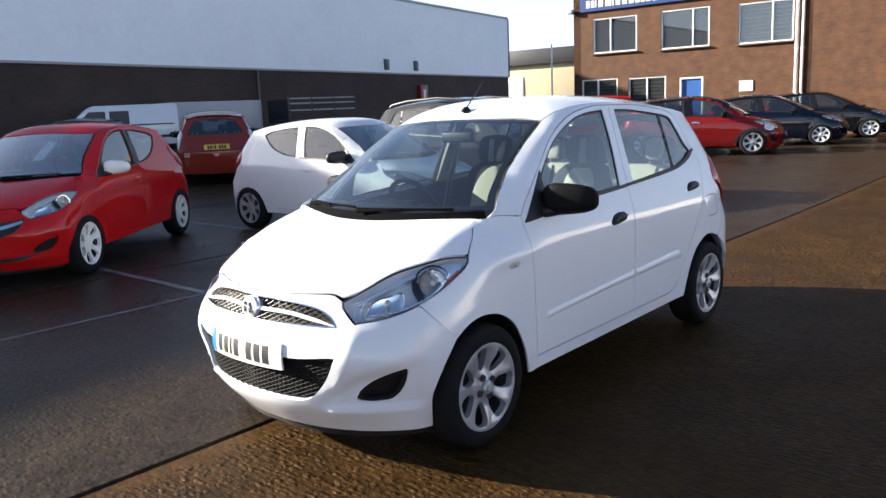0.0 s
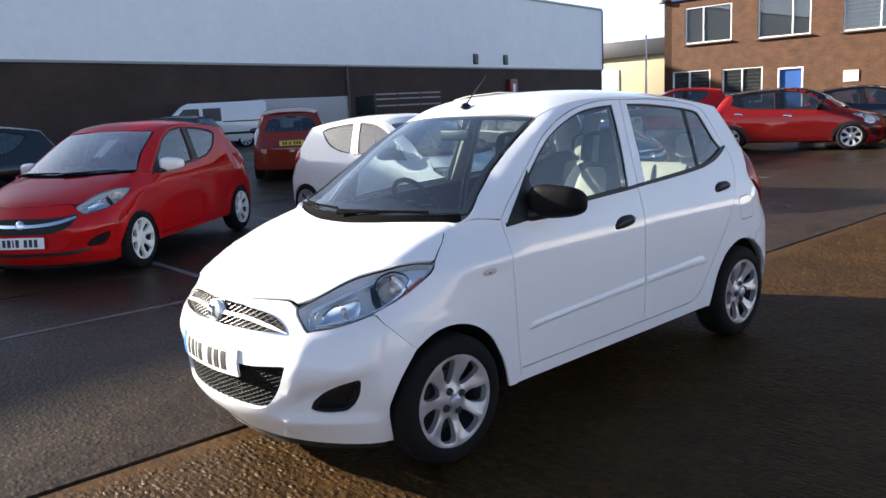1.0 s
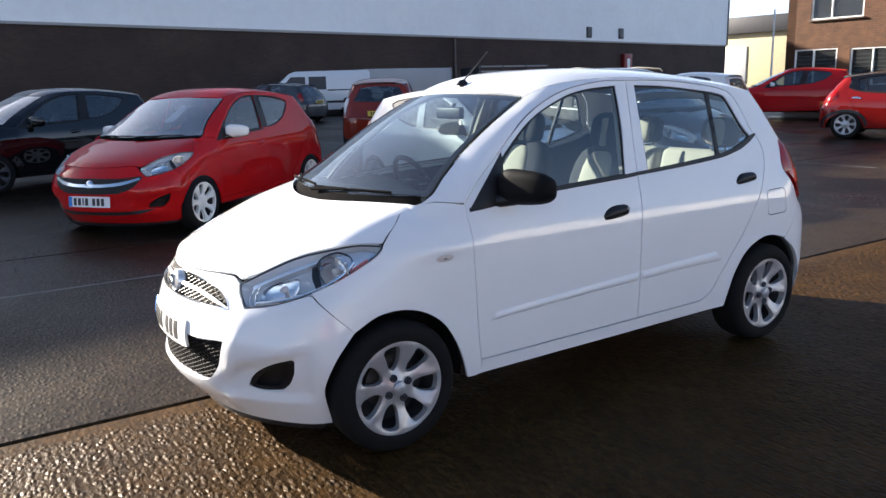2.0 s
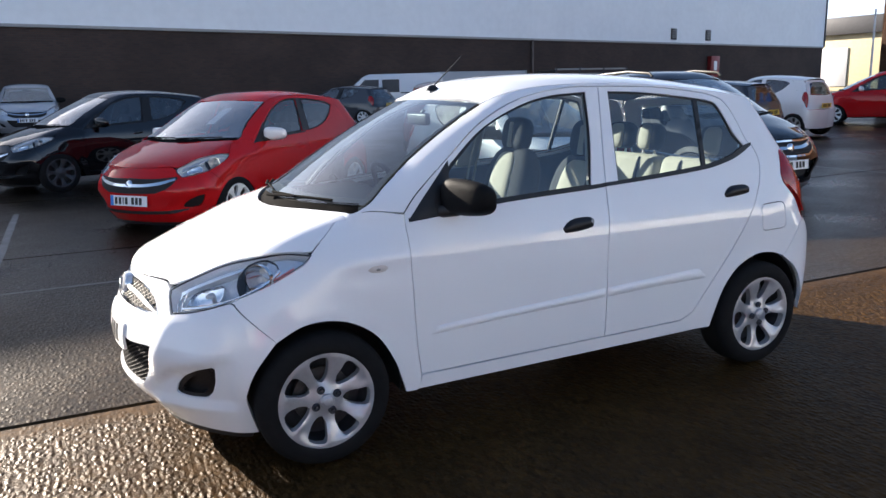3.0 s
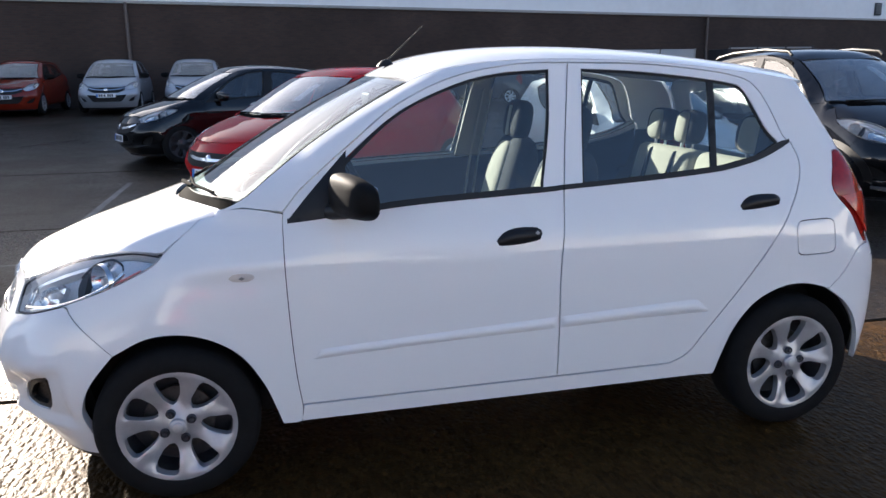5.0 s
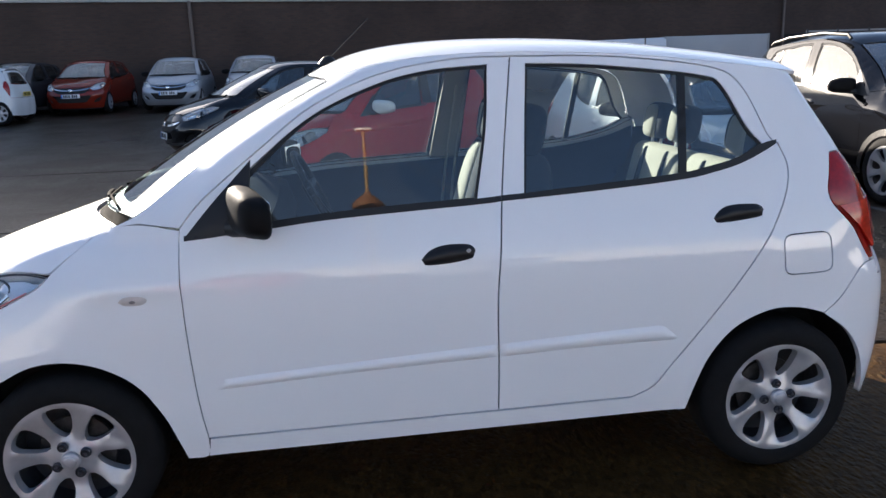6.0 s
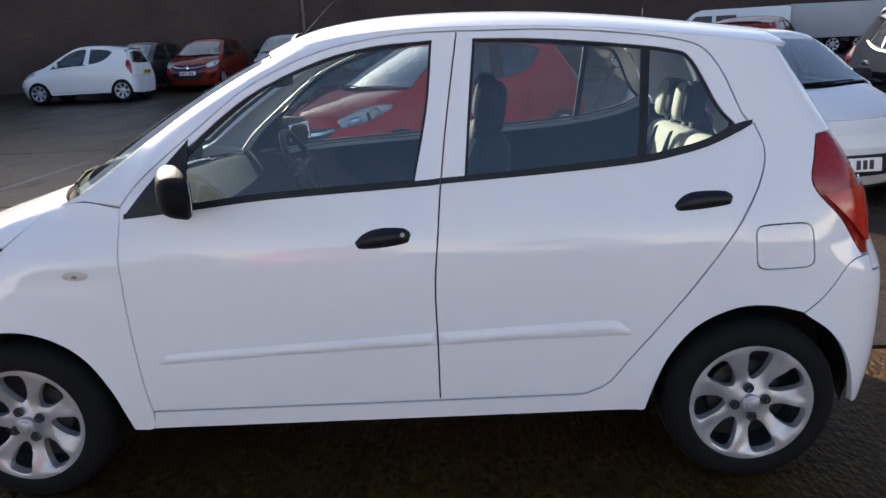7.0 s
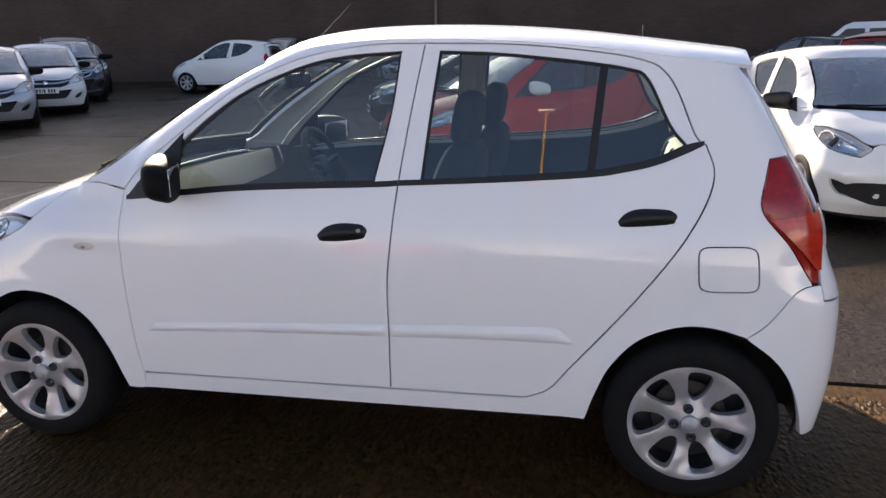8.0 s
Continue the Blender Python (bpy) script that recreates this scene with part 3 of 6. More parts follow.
CAP.polygons.foreach_set("use_smooth", [True] * len(CAP.polygons))
NUT = bpy.data.meshes.new("wheel_nut")
_bm = lathe([(.0005, -.007), (.005, -.006), (.0075, 0), (.008, .004), (.0105, .003), (.0135, -.001), (.0155, .001), (.017, .008)], 18)
_bm.to_mesh(NUT)
_bm.free()
NUT.materials.append(material("dark_wheel_nut", (.09, .09, .10), .35, .8, vary=.2))


def wheel(parent, x, y, scale=1.0, spin=0.0, fine=True, rim_mat=None):
    """A wheel at the hub (x, y), facing away from the car's middle line."""
    base = new("wheel", TYRE)
    base.name = "wheel"
    base.parent = parent
    side = 1 if y < 0 else -1
    base.matrix_basis = Matrix.Translation((x, y, .277 * scale)) @ Matrix.Diagonal((scale, side * 1.0, scale, 1)) @ pose(0, 0, 0, 0, spin, 0)
    things = [("rim", RIM, (0, .004, 0)), ("wheel_well", BARREL, (0, .012, 0))]
    if fine:
        things += [("brake_disc", DISC, (0, .02, 0)), ("centre_cap", CAP, (0, -.004, 0))]
        things += [("wheel_nut", NUT, (.05 * math.cos(math.pi / 2 * k + .6), -.004, .05 * math.sin(math.pi / 2 * k + .6))) for k in range(4)]
    for name, me, at in things:
        ob = new(name, me)
        ob.parent = base
        ob.matrix_basis = Matrix.Translation(at)
        if name == "rim" and rim_mat:
            ob.material_slots[0].link = "OBJECT"
            ob.material_slots[0].material = rim_mat
    return base


def plate(parent, at, turn, yellow=False, size=(.52, .111)):
    """A number plate whose characters are plain bars. It faces -y before its turn."""
    m = pose(*at, *turn)
    bm = box((size[0], .006, size[1]), (0, 0, 0), .003, 1)
    bm.transform(m)
    base = part("number_plate", bm, PLATE_YELLOW if yellow else PLATE_WHITE, parent, "yellow number plate with plain dark bars" if yellow else "white number plate with plain dark bars")
    k = size[0] / .52
    for i, x in enumerate((-.175, -.12, -.075, -.03, .06, .115, .17)):
        bm = box((.036 * k if i != 2 else .014 * k, .003, .074 * k), (x * k, -.004, 0), 0)
        bm.transform(m)
        part("plate_bar", bm, PLATE_INK, base, smooth=False)
    if not yellow:
        bm = box((.042 * k, .003, .104 * k), (-.236 * k, -.0035, 0), 0)
        bm.transform(m)
        part("blue_band", bm, PLATE_BLUE, base, smooth=False)
    return base


def tucked(x, y, z, by=.035):
    """The point, drawn in where it would stand out through the nose or the tail."""
    for spine, sign, grid in ((NOSE_X, -1, NOSE_G), (TAIL_X, 1, TAIL_G)):
        d = (x - spine) * sign
        if d > 0:
            most, r = float(_radius(grid, np.array(math.atan2(d, abs(y))), np.array(z))) - by, math.hypot(d, y)
            if r > most:
                x, y = spine + sign * d * most / r, y * most / r
    return x, y, z


def cushion(size, at, lean):
    """A softly rounded pad."""
    bm = bmesh.new()
    bmesh.ops.create_uvsphere(bm, u_segments=20, v_segments=12, radius=.5)
    for v in bm.verts:
        v.co = [math.copysign((abs(c) * 2) ** .62, c) * s / 2 for c, s in zip(v.co, size)]
    bm.transform(pose(*at, 0, lean, 0))
    return bm


def hatchback(name, body, warp=None, cell=.06, fine=False, label="", category="car", mirror_mat=None, rim_mat=None, wheel_scale=1.0, grille_bar=None, three_door=False, handle_mat=None, roof_mat=None, seats=None, rear_plate=True, cladding=None, rails=False, mouth=False, sheets=False, dark_top=None, plain_nose=False, mouth_z=0.0, shut_intake=False, skid=False, plate_z=.50, dark_posts=False, low_mouth=False, round_lamps=False):
    """A small hatchback: panels, panes, lamps, wheels and cabin under one empty at its base, its nose towards -x."""
    car = tagged(new(name), label, category)
    same = (lambda p: p) if warp is None else warp

    def put(p):
        return same(np.array([p], float))[0]

    def sh(nm, surf, outline, mat, holes=(), off=0.0, rim=.012, puff=0.0, soft=.02, under=None, lab="", c=None, gap=.0017):
        return sheet(nm, surf, inset(outline, gap) if gap else outline, mat, under or car, [inset(h, -gap) if gap else h for h in holes], c or cell, off, rim, puff, soft, lab, warp)

    seal = DARK if not fine else BLACK_PLASTIC
    side_glass, screen_glass = (SIDE_GLASS, SCREEN_GLASS) if fine else (CAR_GLASS, CAR_SCREEN)
    rear_hole = QUARTER_HOLE if three_door else REAR_HOLE
    for side, surf in ((-1, left_skin), (1, right_skin)):
        sh("body_side", surf, BODY_SIDE, body, [FLAP] if fine and side < 0 else [], c=.014 if fine else None, rim=.022 if fine else .012, gap=.0026 if fine else .0017)
        sh("front_wing", surf, FENDER, body, gap=.0006)
        doors = []
        for nm, outline, hole in (("front_door", FRONT_DOOR, FRONT_HOLE), ("rear_door", REAR_DOOR, rear_hole)):
            doors.append(sh(nm, surf, outline, body, [inset(hole, .004)], rim=.022 if fine else .012, gap=(.0026 if fine else .0017) if not (three_door and nm == "rear_door") else .0005))
        panes = (FRONT_PANE, rear_hole)
        for d, pane, hole in zip(doors, panes, (FRONT_HOLE, rear_hole)):
            ring = inset(pane, -.003)
            sh("window_seal", surf, ring, seal, [inset(pane, .010 if fine else .02)], off=-.006, rim=.006, under=d, gap=0)
            sh("pane", surf, inset(pane, .008), side_glass, off=-.010, rim=0, under=d, gap=0, c=.08)
        sh("mirror_foot", surf, MIRROR_FOOT, BLACK_PLASTIC, off=.002, puff=.006, under=doors[0], gap=0)
        strip_f = loop([(-.785, .950), (-.56, .970), (-.317, .992), (.14, 1.013), (.2165, 1.019)], [(.2175, 1.037), (.14, 1.031), (-.317, 1.008), (-.56, .986), (-.785, .964)])
        strip_r = loop([(.2195, 1.019), (.557, 1.037), (.833, 1.057), (.95, 1.075), (1.06, 1.103), (1.188, 1.158)], [(1.192, 1.172), (1.13, 1.160), (1.05, 1.124), (.943, 1.094), (.833, 1.074), (.557, 1.053), (.2205, 1.037)])
        for d, strip in list(zip(doors, (strip_f, strip_r)))[:1 if three_door else 2]:
            sh("belt_trim", surf, strip, BLACK_PLASTIC, off=.003, rim=.01, under=d, gap=0)
        bar = loop([(.858, 1.07), (.889, 1.408)], [(.863, 1.412), (.832, 1.066)])
        if not three_door:
            sh("window_bar", surf, bar, BLACK_PLASTIC, off=-.007, rim=.012, under=doors[1], gap=0)
        hmat = handle_mat or BLACK_PLASTIC
        for i, (d, pts) in enumerate(zip(doors, ([(-.055, .853), (-.03, .878), (.01, .893), (.06, .896), (.105, .891), (.121, .872), (.112, .850), (.05, .838), (-.01, .834), (-.045, .836)],
                                                 [(.934, .928), (.955, .951), (.99, .966), (1.045, .969), (1.095, .965), (1.114, .948), (1.106, .928), (1.04, .918), (.975, .913), (.942, .914)]))):
            if three_door and i:
                continue
            h = sh("door_handle", surf, curve(pts + pts[:1], .012), hmat, off=.0, rim=.01, puff=.022, soft=.014, under=d, gap=0, c=.012 if fine else .03)
            if fine and i == 0:
                sh("lock_cylinder", surf, curve([(.088, .873), (.096, .880), (.104, .873), (.096, .866), (.088, .873)], .004), VENT_GREY, off=.020, rim=.004, under=h, gap=0, c=.004)
        if fine:
            for d, pts in zip(doors, (loop([(-.724, .474), (-.700, .500), (-.66, .508), (-.3, .528), (.182, .552)], [(.182, .508), (-.3, .492), (-.724, .470)]),
                                      loop([(.196, .552), (.5, .566), (.74, .575), (.762, .570), (.812, .527)], [(.80, .521), (.5, .518), (.196, .508)]))):
                sh("side_moulding", surf, pts, body, off=.0, rim=.004, puff=.011, soft=.010, under=d, gap=0, c=.012)
            sh("side_repeater", surf, curve([(-.990, .780), (-.975, .793), (-.946, .796), (-.917, .793), (-.904, .781), (-.917, .769), (-.946, .766), (-.975, .769), (-.990, .780)], .008), PALE_LENS, off=.001, rim=.006, puff=.005, soft=.008, gap=0, c=.01, lab="clear oval side repeater with an amber centre")
            sh("repeater_bulb", surf, curve([(-.958, .780), (-.948, .786), (-.937, .781), (-.947, .774), (-.958, .780)], .006), VENT_GREY, off=.0065, rim=.002, gap=0, c=.008)
            if side < 0:
                sh("fuel_flap", surf, FLAP, body, off=.0)
                sh("fuel_recess", surf, inset(FLAP, -.01), DARK, off=-.014, rim=0, gap=0)
        sh("headlamp_lens", surf, HEADLAMP, LENS_GLASS, off=.001, rim=0)
        lamp = sh("headlamp", surf, inset(HEADLAMP, .001), LAMP_HOUSING if fine else PARKED_LAMP, off=-.075, rim=-.077, gap=0, c=.03, lab="clear headlamp with silver reflectors")
        lamp.name = "headlamp"
        sh("headlamp_edge", surf, inset(HEADLAMP, .001), BLACK_PLASTIC, [inset(HEADLAMP, .0038)], off=-.003, rim=.006, gap=0, under=lamp)
        for (u, z), r in (((-1.395, .790), .058),):
            q = put(lifted(surf, np.array([[u, z]]), -.024)[0][0])
            bm = lathe([(.004, .05), (r * .35, .045), (r * .7, .03), (r * .95, .005), (r, -.004), (r * 1.06, -.004), (r * 1.08, .012)], 32, "x")
            bm.transform(pose(*q, 0, 0, -38 * side))
            bowl = part("reflector_bowl", bm, CHROME, lamp)
            bm = lathe([(.001, .0), (.012, .004), (.016, .02), (.016, .045)], 16, "x")
            bm.transform(pose(*q, 0, 0, -38 * side))
            part("bulb", bm, PALE_LENS, bowl)
            if fine:
                arc = lifted(surf, np.array(curve([(u - r * 1.2, z + .005), (u - r * .9, z + r * .75), (u + .01, z + r * 1.08), (u + r * 1.05, z + r * .75), (u + r * 1.2, z + .015)], .012)), -.016)[0]
                part("bowl_bezel", tube(arc, .004, 6), BLACK_PLASTIC, bowl)
        if cell <= .05:
            fin = loop([(-1.455, .735), (-1.475, .772), (-1.480, .815)], [(-1.462, .824), (-1.448, .78), (-1.436, .738)])
            sh("lamp_divider", surf, fin, BLACK_PLASTIC, off=-.03, rim=.03, gap=0, under=lamp, c=.015)
            low = loop([(-1.660, .690), (-1.655, .715), (-1.615, .748), (-1.535, .772)], [(-1.520, .768), (-1.515, .735), (-1.525, .712)], [(-1.535, .706), (-1.60, .688), (-1.655, .684)])
            cell_ob = sh("low_reflector", surf, low, CHROME, off=-.045, rim=-.02, puff=-.02, soft=.03, gap=0, under=lamp, c=.012)
            bm = lathe([(.001, .0), (.009, .003), (.012, .015), (.012, .035)], 14, "x")
            bm.transform(pose(*lifted(surf, np.array([[-1.585, .728]]), -.03)[0][0], 0, 0, -38 * side))
            part("bulb", bm, PALE_LENS, cell_ob)
            shelf = loop([(-1.70, .725), (-1.62, .770), (-1.52, .812), (-1.40, .846)], [(-1.40, .838), (-1.52, .800), (-1.62, .757), (-1.69, .716)])
            sh("lamp_shelf", surf, shelf, LAMP_SILVER, off=-.018, rim=.03, gap=0, under=lamp, c=.015)
        if fine:
            sh("indicator", surf, loop([(-1.235, .842), (-1.30, .853), (-1.37, .850)], [(-1.40, .82), (-1.36, .79), (-1.30, .800), (-1.235, .838)]), LAMP_SILVER, off=-.02, rim=.02, gap=0, under=lamp, puff=.01)
            arc = lifted(surf, np.array(curve([(-1.66, .676), (-1.55, .695), (-1.44, .728), (-1.36, .775), (-1.305, .832)], .02)), -.012)[0]
            part("lamp_fin", tube(arc, .008, 8), CHROME, lamp)
            for k in range(2):
                arc = lifted(surf, np.array(curve([(-1.69 + .022 * k, .665 + .003 * k), (-1.70 + .022 * k, .70), (-1.69 + .022 * k, .735 + .009 * k)], .012)), -.022)[0]
                part("lamp_rib", tube(arc, .004, 8), CHROME, lamp)
            # A salmon coloured strip low inside the housing
            fin = loop([(-1.27, .822), (-1.335, .785), (-1.40, .742), (-1.455, .722)], [(-1.455, .714), (-1.40, .728), (-1.34, .757), (-1.265, .800)])
            sh("salmon_strip", surf, fin, material("salmon_lamp_strip", (.80, .20, .16), .2, .2), off=-.012, rim=.015, gap=0, under=lamp)
        tail = sh("tail_lamp", surf, TAIL_LAMP, RED_LENS, off=.0, rim=.02, puff=.012, soft=.03, c=min(cell, .03), lab="red tail lamp with a paler lower band")
        if fine:
            sh("brake_lens", surf, loop([(1.376, .945), (1.45, .955), (1.532, .965)], [(1.536, .93), (1.53, .86), (1.52, .79)], [(1.505, .79), (1.45, .862), (1.385, .938)]), BRAKE_LENS, off=.0135, rim=.006, gap=0, under=tail, c=.02)
            sh("reversing_lens", surf, loop([(1.524, .97), (1.534, .92), (1.532, .86)], [(1.556, .86), (1.562, .92), (1.55, .98)]), PALE_LENS, off=.012, rim=.004, gap=0, under=tail)
        foot = put((-.60, side * .725, 1.0))
        m_at = put((-.560, side * .835, 1.042))
        bm = bmesh.new()
        bmesh.ops.create_uvsphere(bm, u_segments=28, v_segments=18, radius=1)
        for v in bm.verts:
            x, y, z = (math.copysign(abs(c) ** .64, c) for c in v.co)
            mx, my = (x * .062 if x < 0 else x * .036), y * .136
            v.co = (m_at[0] + mx * .94 + my * side * .34, m_at[1] + my * .94 - mx * side * .34, m_at[2] + z * .073 * (1 - .16 * y * side) - .012 * x)
        mir = part("door_mirror", bm, mirror_mat or MIRROR_BLACK, doors[0], "" if not mirror_mat else "pale painted mirror housing")
        bm = tube([(foot[0] - .04, foot[1], foot[2] - .02), (foot[0] + .01, (foot[1] + m_at[1]) / 2, foot[2] - .01), (m_at[0], m_at[1] - side * .03, m_at[2] - .035)], .028, 10)
        part("mirror_arm", bm, BLACK_PLASTIC, mir)
        bm = box((.006, .19, .088), (m_at[0] + .028, m_at[1] - side * .01, m_at[2]), .003, 1, (0, 0, -20 * side))
        part("mirror_glass", bm, CHROME, mir)
        # door cards and the hidden inner walls
        card = loop([(-.80, .935), (-.56, .962), (-.317, .985), (.14, 1.008), (.557, 1.03), (.833, 1.05), (1.05, 1.09), (1.18, 1.14)], [(1.20, 1.06), (1.15, .90), (.95, .62), (.86, .50), (.84, .26)], [(.84, .25), (-.80, .25)])
        sh("door_card", surf, card, CABIN, off=-.035, rim=0, gap=0)
        wall = loop([(1.19, 1.13), (1.36, 1.12), (1.36, .97), (1.44, .86), (1.48, .76), (1.33, .60), (1.2, .625), (1.05, .60), (.93, .62)], [(1.15, .90), (1.2, 1.06)])
        sh("inner_wall", surf, wall, DARK, off=-.03, rim=0, gap=0)
        pil = loop([(.145, 1.02), (.222, 1.46)], [(.33, 1.46), (.29, 1.02)])
        post = sh("centre_post", surf, pil, CREAM_TRIM if fine else CABIN, off=-.03, rim=.02, gap=0)
        if fine:
            for dx in (0, .045):
                belt = tube([(.20 + dx, side * .69, .75), (.225 + dx, side * .645, 1.0), (.275 + dx, side * .56, 1.36)], .007, 6)
                part("seat_belt", belt, CREAM, post)
        # arches
        for hub, ck in ((-1.19, 1), (1.19, 1)):
            bm, rows = bmesh.new(), []
            for i in range(25):
                a = math.radians(-8 + 196 * i / 24)
                rows.append([bm.verts.new(put(tucked(hub + r * math.cos(a), side * y, max(.16, .277 + r * math.sin(a))))) for y, r in ((.735, .338), (.725, .348), (.62, .355), (.48, .355), (.48, .10))])
            for a, b in zip(rows, rows[1:]):
                for i in range(4):
                    bm.faces.new((a[i], a[i + 1], b[i + 1], b[i]))
            part("arch_liner", bm, DARK, car)
            if cladding:
                ring = curve([(hub + .34 * math.cos(a), .277 + .34 * math.sin(a)) for a in np.linspace(0, math.pi, 14)], .03)
                outer = curve([(hub + .40 * math.cos(a), .277 + .40 * math.sin(a)) for a in np.linspace(math.pi, 0, 14)], .03)
                sh("arch_cladding", surf, [q for q in ring] + [q for q in outer], cladding, off=.004, rim=.01, gap=0)
        if dark_posts:
            sh("dark_pillar", surf, loop([(.150, 1.04), (.212, 1.44)], [(.330, 1.44), (.290, 1.04)]), BLACK_PLASTIC, off=.004, rim=.008, gap=0)
        if dark_top:
            band = loop([(-.64, 1.275), (-.455, 1.388), (-.313, 1.445), (-.146, 1.477), (.068, 1.490), (.291, 1.490), (.601, 1.476), (.868, 1.452), (1.06, 1.428), (1.20, 1.410)], [(1.16, 1.33), (1.03, 1.36), (.95, 1.393), (.774, 1.419), (.538, 1.443), (.334, 1.452), (.208, 1.452), (.01, 1.439), (-.16, 1.402), (-.376, 1.309), (-.60, 1.14)])
            sh("roof_band", surf, band, dark_top, off=.004, rim=.008, gap=0)
            sh("dark_pillar", surf, loop([(.150, 1.04), (.212, 1.44)], [(.330, 1.44), (.290, 1.04)]), dark_top, off=.004, rim=.008, gap=0)
            sh("dark_pillar", surf, loop([(.96, 1.10), (1.02, 1.35)], [(1.17, 1.33), (1.20, 1.17)]), dark_top, off=.004, rim=.008, gap=0)
    # nose
    bumper = sh("front_bumper", nose_skin, FRONT_BUMPER, body, [GRILLE, INTAKE, FOG, [(-a, b) for a, b in FOG]], rim=.03, gap=.0004)
    sh("grille", nose_skin, inset(GRILLE, -.006), DARK, off=-.035, rim=0, under=bumper, gap=0)
    sh("grille_frame", nose_skin, inset(GRILLE, -.002), CHROME if fine else BLACK_PLASTIC, [inset(GRILLE, .0035)], off=.001, rim=.02, under=bumper, gap=0)
    bar = grille_bar or [halved([(0, .686), (.2, .686), (.33, .668), (.412, .644)], [(.412, .640), (.33, .655), (.2, .673), (0, .673)])]
    if plain_nose:
        sh("nose_panel", nose_skin, inset(GRILLE, -.008), body, off=.003, rim=.006, under=bumper, gap=0)
        bar = bar if mouth else []
    if shut_intake:
        sh("lower_panel", nose_skin, inset(INTAKE, -.008), body, off=.003, rim=.006, under=bumper, gap=0)
        sh("lower_slot", nose_skin, halved([(0, .292), (.30, .295), (.52, .315)], [(.52, .300), (.34, .262), (0, .258)]), DARK, off=.004, rim=.004, under=bumper, gap=0)
    if mouth:
        rim_line = [[(0, .728), (.25, .724), (.44, .742)], [(.45, .725), (.37, .63), (.27, .578)], [(.25, .572), (0, .566)]]
        rim_line = [[(v, z + mouth_z) for v, z in run] for run in rim_line]
        sh("grille_mouth", nose_skin, halved(*rim_line), DARK, off=.004, rim=.004, under=bumper, gap=0)
        if skid:
            ring = halved(*rim_line)
            sh("grille_surround", nose_skin, inset(ring, -.012), CHROME, [inset(ring, .008)], off=.008, rim=.008, under=bumper, gap=0)
            for k in range(3):
                z = .60 + .035 * k
                sh("grille_slat", nose_skin, halved([(0, z + .008), (.28 + .03 * k, z + .008)], [(.28 + .03 * k, z), (0, z)]), BLACK_PLASTIC, off=.007, rim=.003, under=bumper, gap=0)
        q = put((-1.862 - .2 * abs(mouth_z), 0, .655 + mouth_z))
        bm = lathe([(.001, -.022), (.04, -.020), (.052, -.012), (.056, .0), (.056, .03)], 24, "x")
        bm.transform(pose(*q, 0, 8, 0))
        part("badge", bm, CHROME, bumper, "plain round chrome badge")
        bar = [[(v, z + mouth_z) for v, z in b] for b in bar]
    if low_mouth:
        sh("lower_panel", nose_skin, inset(INTAKE, -.008), body, off=.003, rim=.006, under=bumper, gap=0)
        sh("lower_mouth", nose_skin, halved([(0, .455), (.40, .455), (.50, .445)], [(.60, .40), (.60, .375), (.50, .305), (.38, .27)], [(.36, .265), (0, .26)]), DARK, off=.006, rim=.006, under=bumper, gap=0)
    if round_lamps:
        for s in (-1, 1):
            ring = [(s * (.70 + .105 * math.cos(k * math.pi / 12)), .70 + .085 * math.sin(k * math.pi / 12)) for k in range(24)]
            rim_ob = sh("lamp_ring", nose_skin, ring, CHROME, off=.010, rim=.02, puff=.006, under=bumper, gap=0, c=.03)
            sh("round_lamp", nose_skin, inset(ring, .012), PALE_LENS, off=.014, rim=.004, puff=.012, soft=.04, under=rim_ob, gap=0, c=.03)
    if skid:
        sh("skid_plate", nose_skin, halved([(0, .245), (.35, .25), (.60, .27)], [(.60, .245), (.35, .205), (0, .20)]), VENT_GREY, off=.012, rim=.01, under=bumper, gap=0)
    for b in bar:
        sh("grille_bar", nose_skin, b, body if fine else CHROME, off=.008 if mouth else .0, rim=.02, puff=.006, under=bumper, gap=0, lab="white bar across the grille" if fine else "bright bar across the grille")
    sh("intake", nose_skin, inset(INTAKE, -.006), DARK, off=-.06, rim=0, under=bumper, gap=0)
    for s in (1, -1):
        fog = [(s * a, b) for a, b in FOG]
        sh("fog_recess", nose_skin, inset(fog, -.006), BLACK_PLASTIC, off=-.03, rim=0, under=bumper, gap=0)
        if fine:
            sh("fog_bezel", nose_skin, fog, BLACK_PLASTIC, [inset(fog, .018)], off=-.008, rim=.02, under=bumper, gap=0)
    if fine:
        for rows, off in (([(.645, .715, .0175)], -.012), ([(.325, .50, .024)], -.018)):
            for z0, z1, pitch in rows:
                bm = bmesh.new()
                area = GRILLE if z0 > .6 else INTAKE
                lean = 1.9 if z0 > .6 else 2.2
                for d in (1, -1):
                    for c in np.arange(-1.2, 1.2, pitch * (2.1 if z0 > .6 else 1.6)):
                        run = []
                        for k in range(40):
                            z = z0 + (z1 - z0) * k / 39
                            run.append((c + d * (z - z0) * lean, z))
                        ok = inside(inset(area, .004), np.array(run))
                        seg = [q for q, o in zip(run, ok) if o]
                        if len(seg) > 4:
                            pts = lifted(nose_skin, np.array(seg[:: max(1, len(seg) // 6)] + seg[-1:]), off)[0]
                            tube(pts, .0026 if z0 > .6 else .0036, 5, bm)
                part("grille_mesh" if z0 > .6 else "intake_mesh", bm, MESH_GREY if z0 > .6 else INTAKE_BLACK, bumper, "silver diamond mesh" if z0 > .6 else "black diamond mesh")
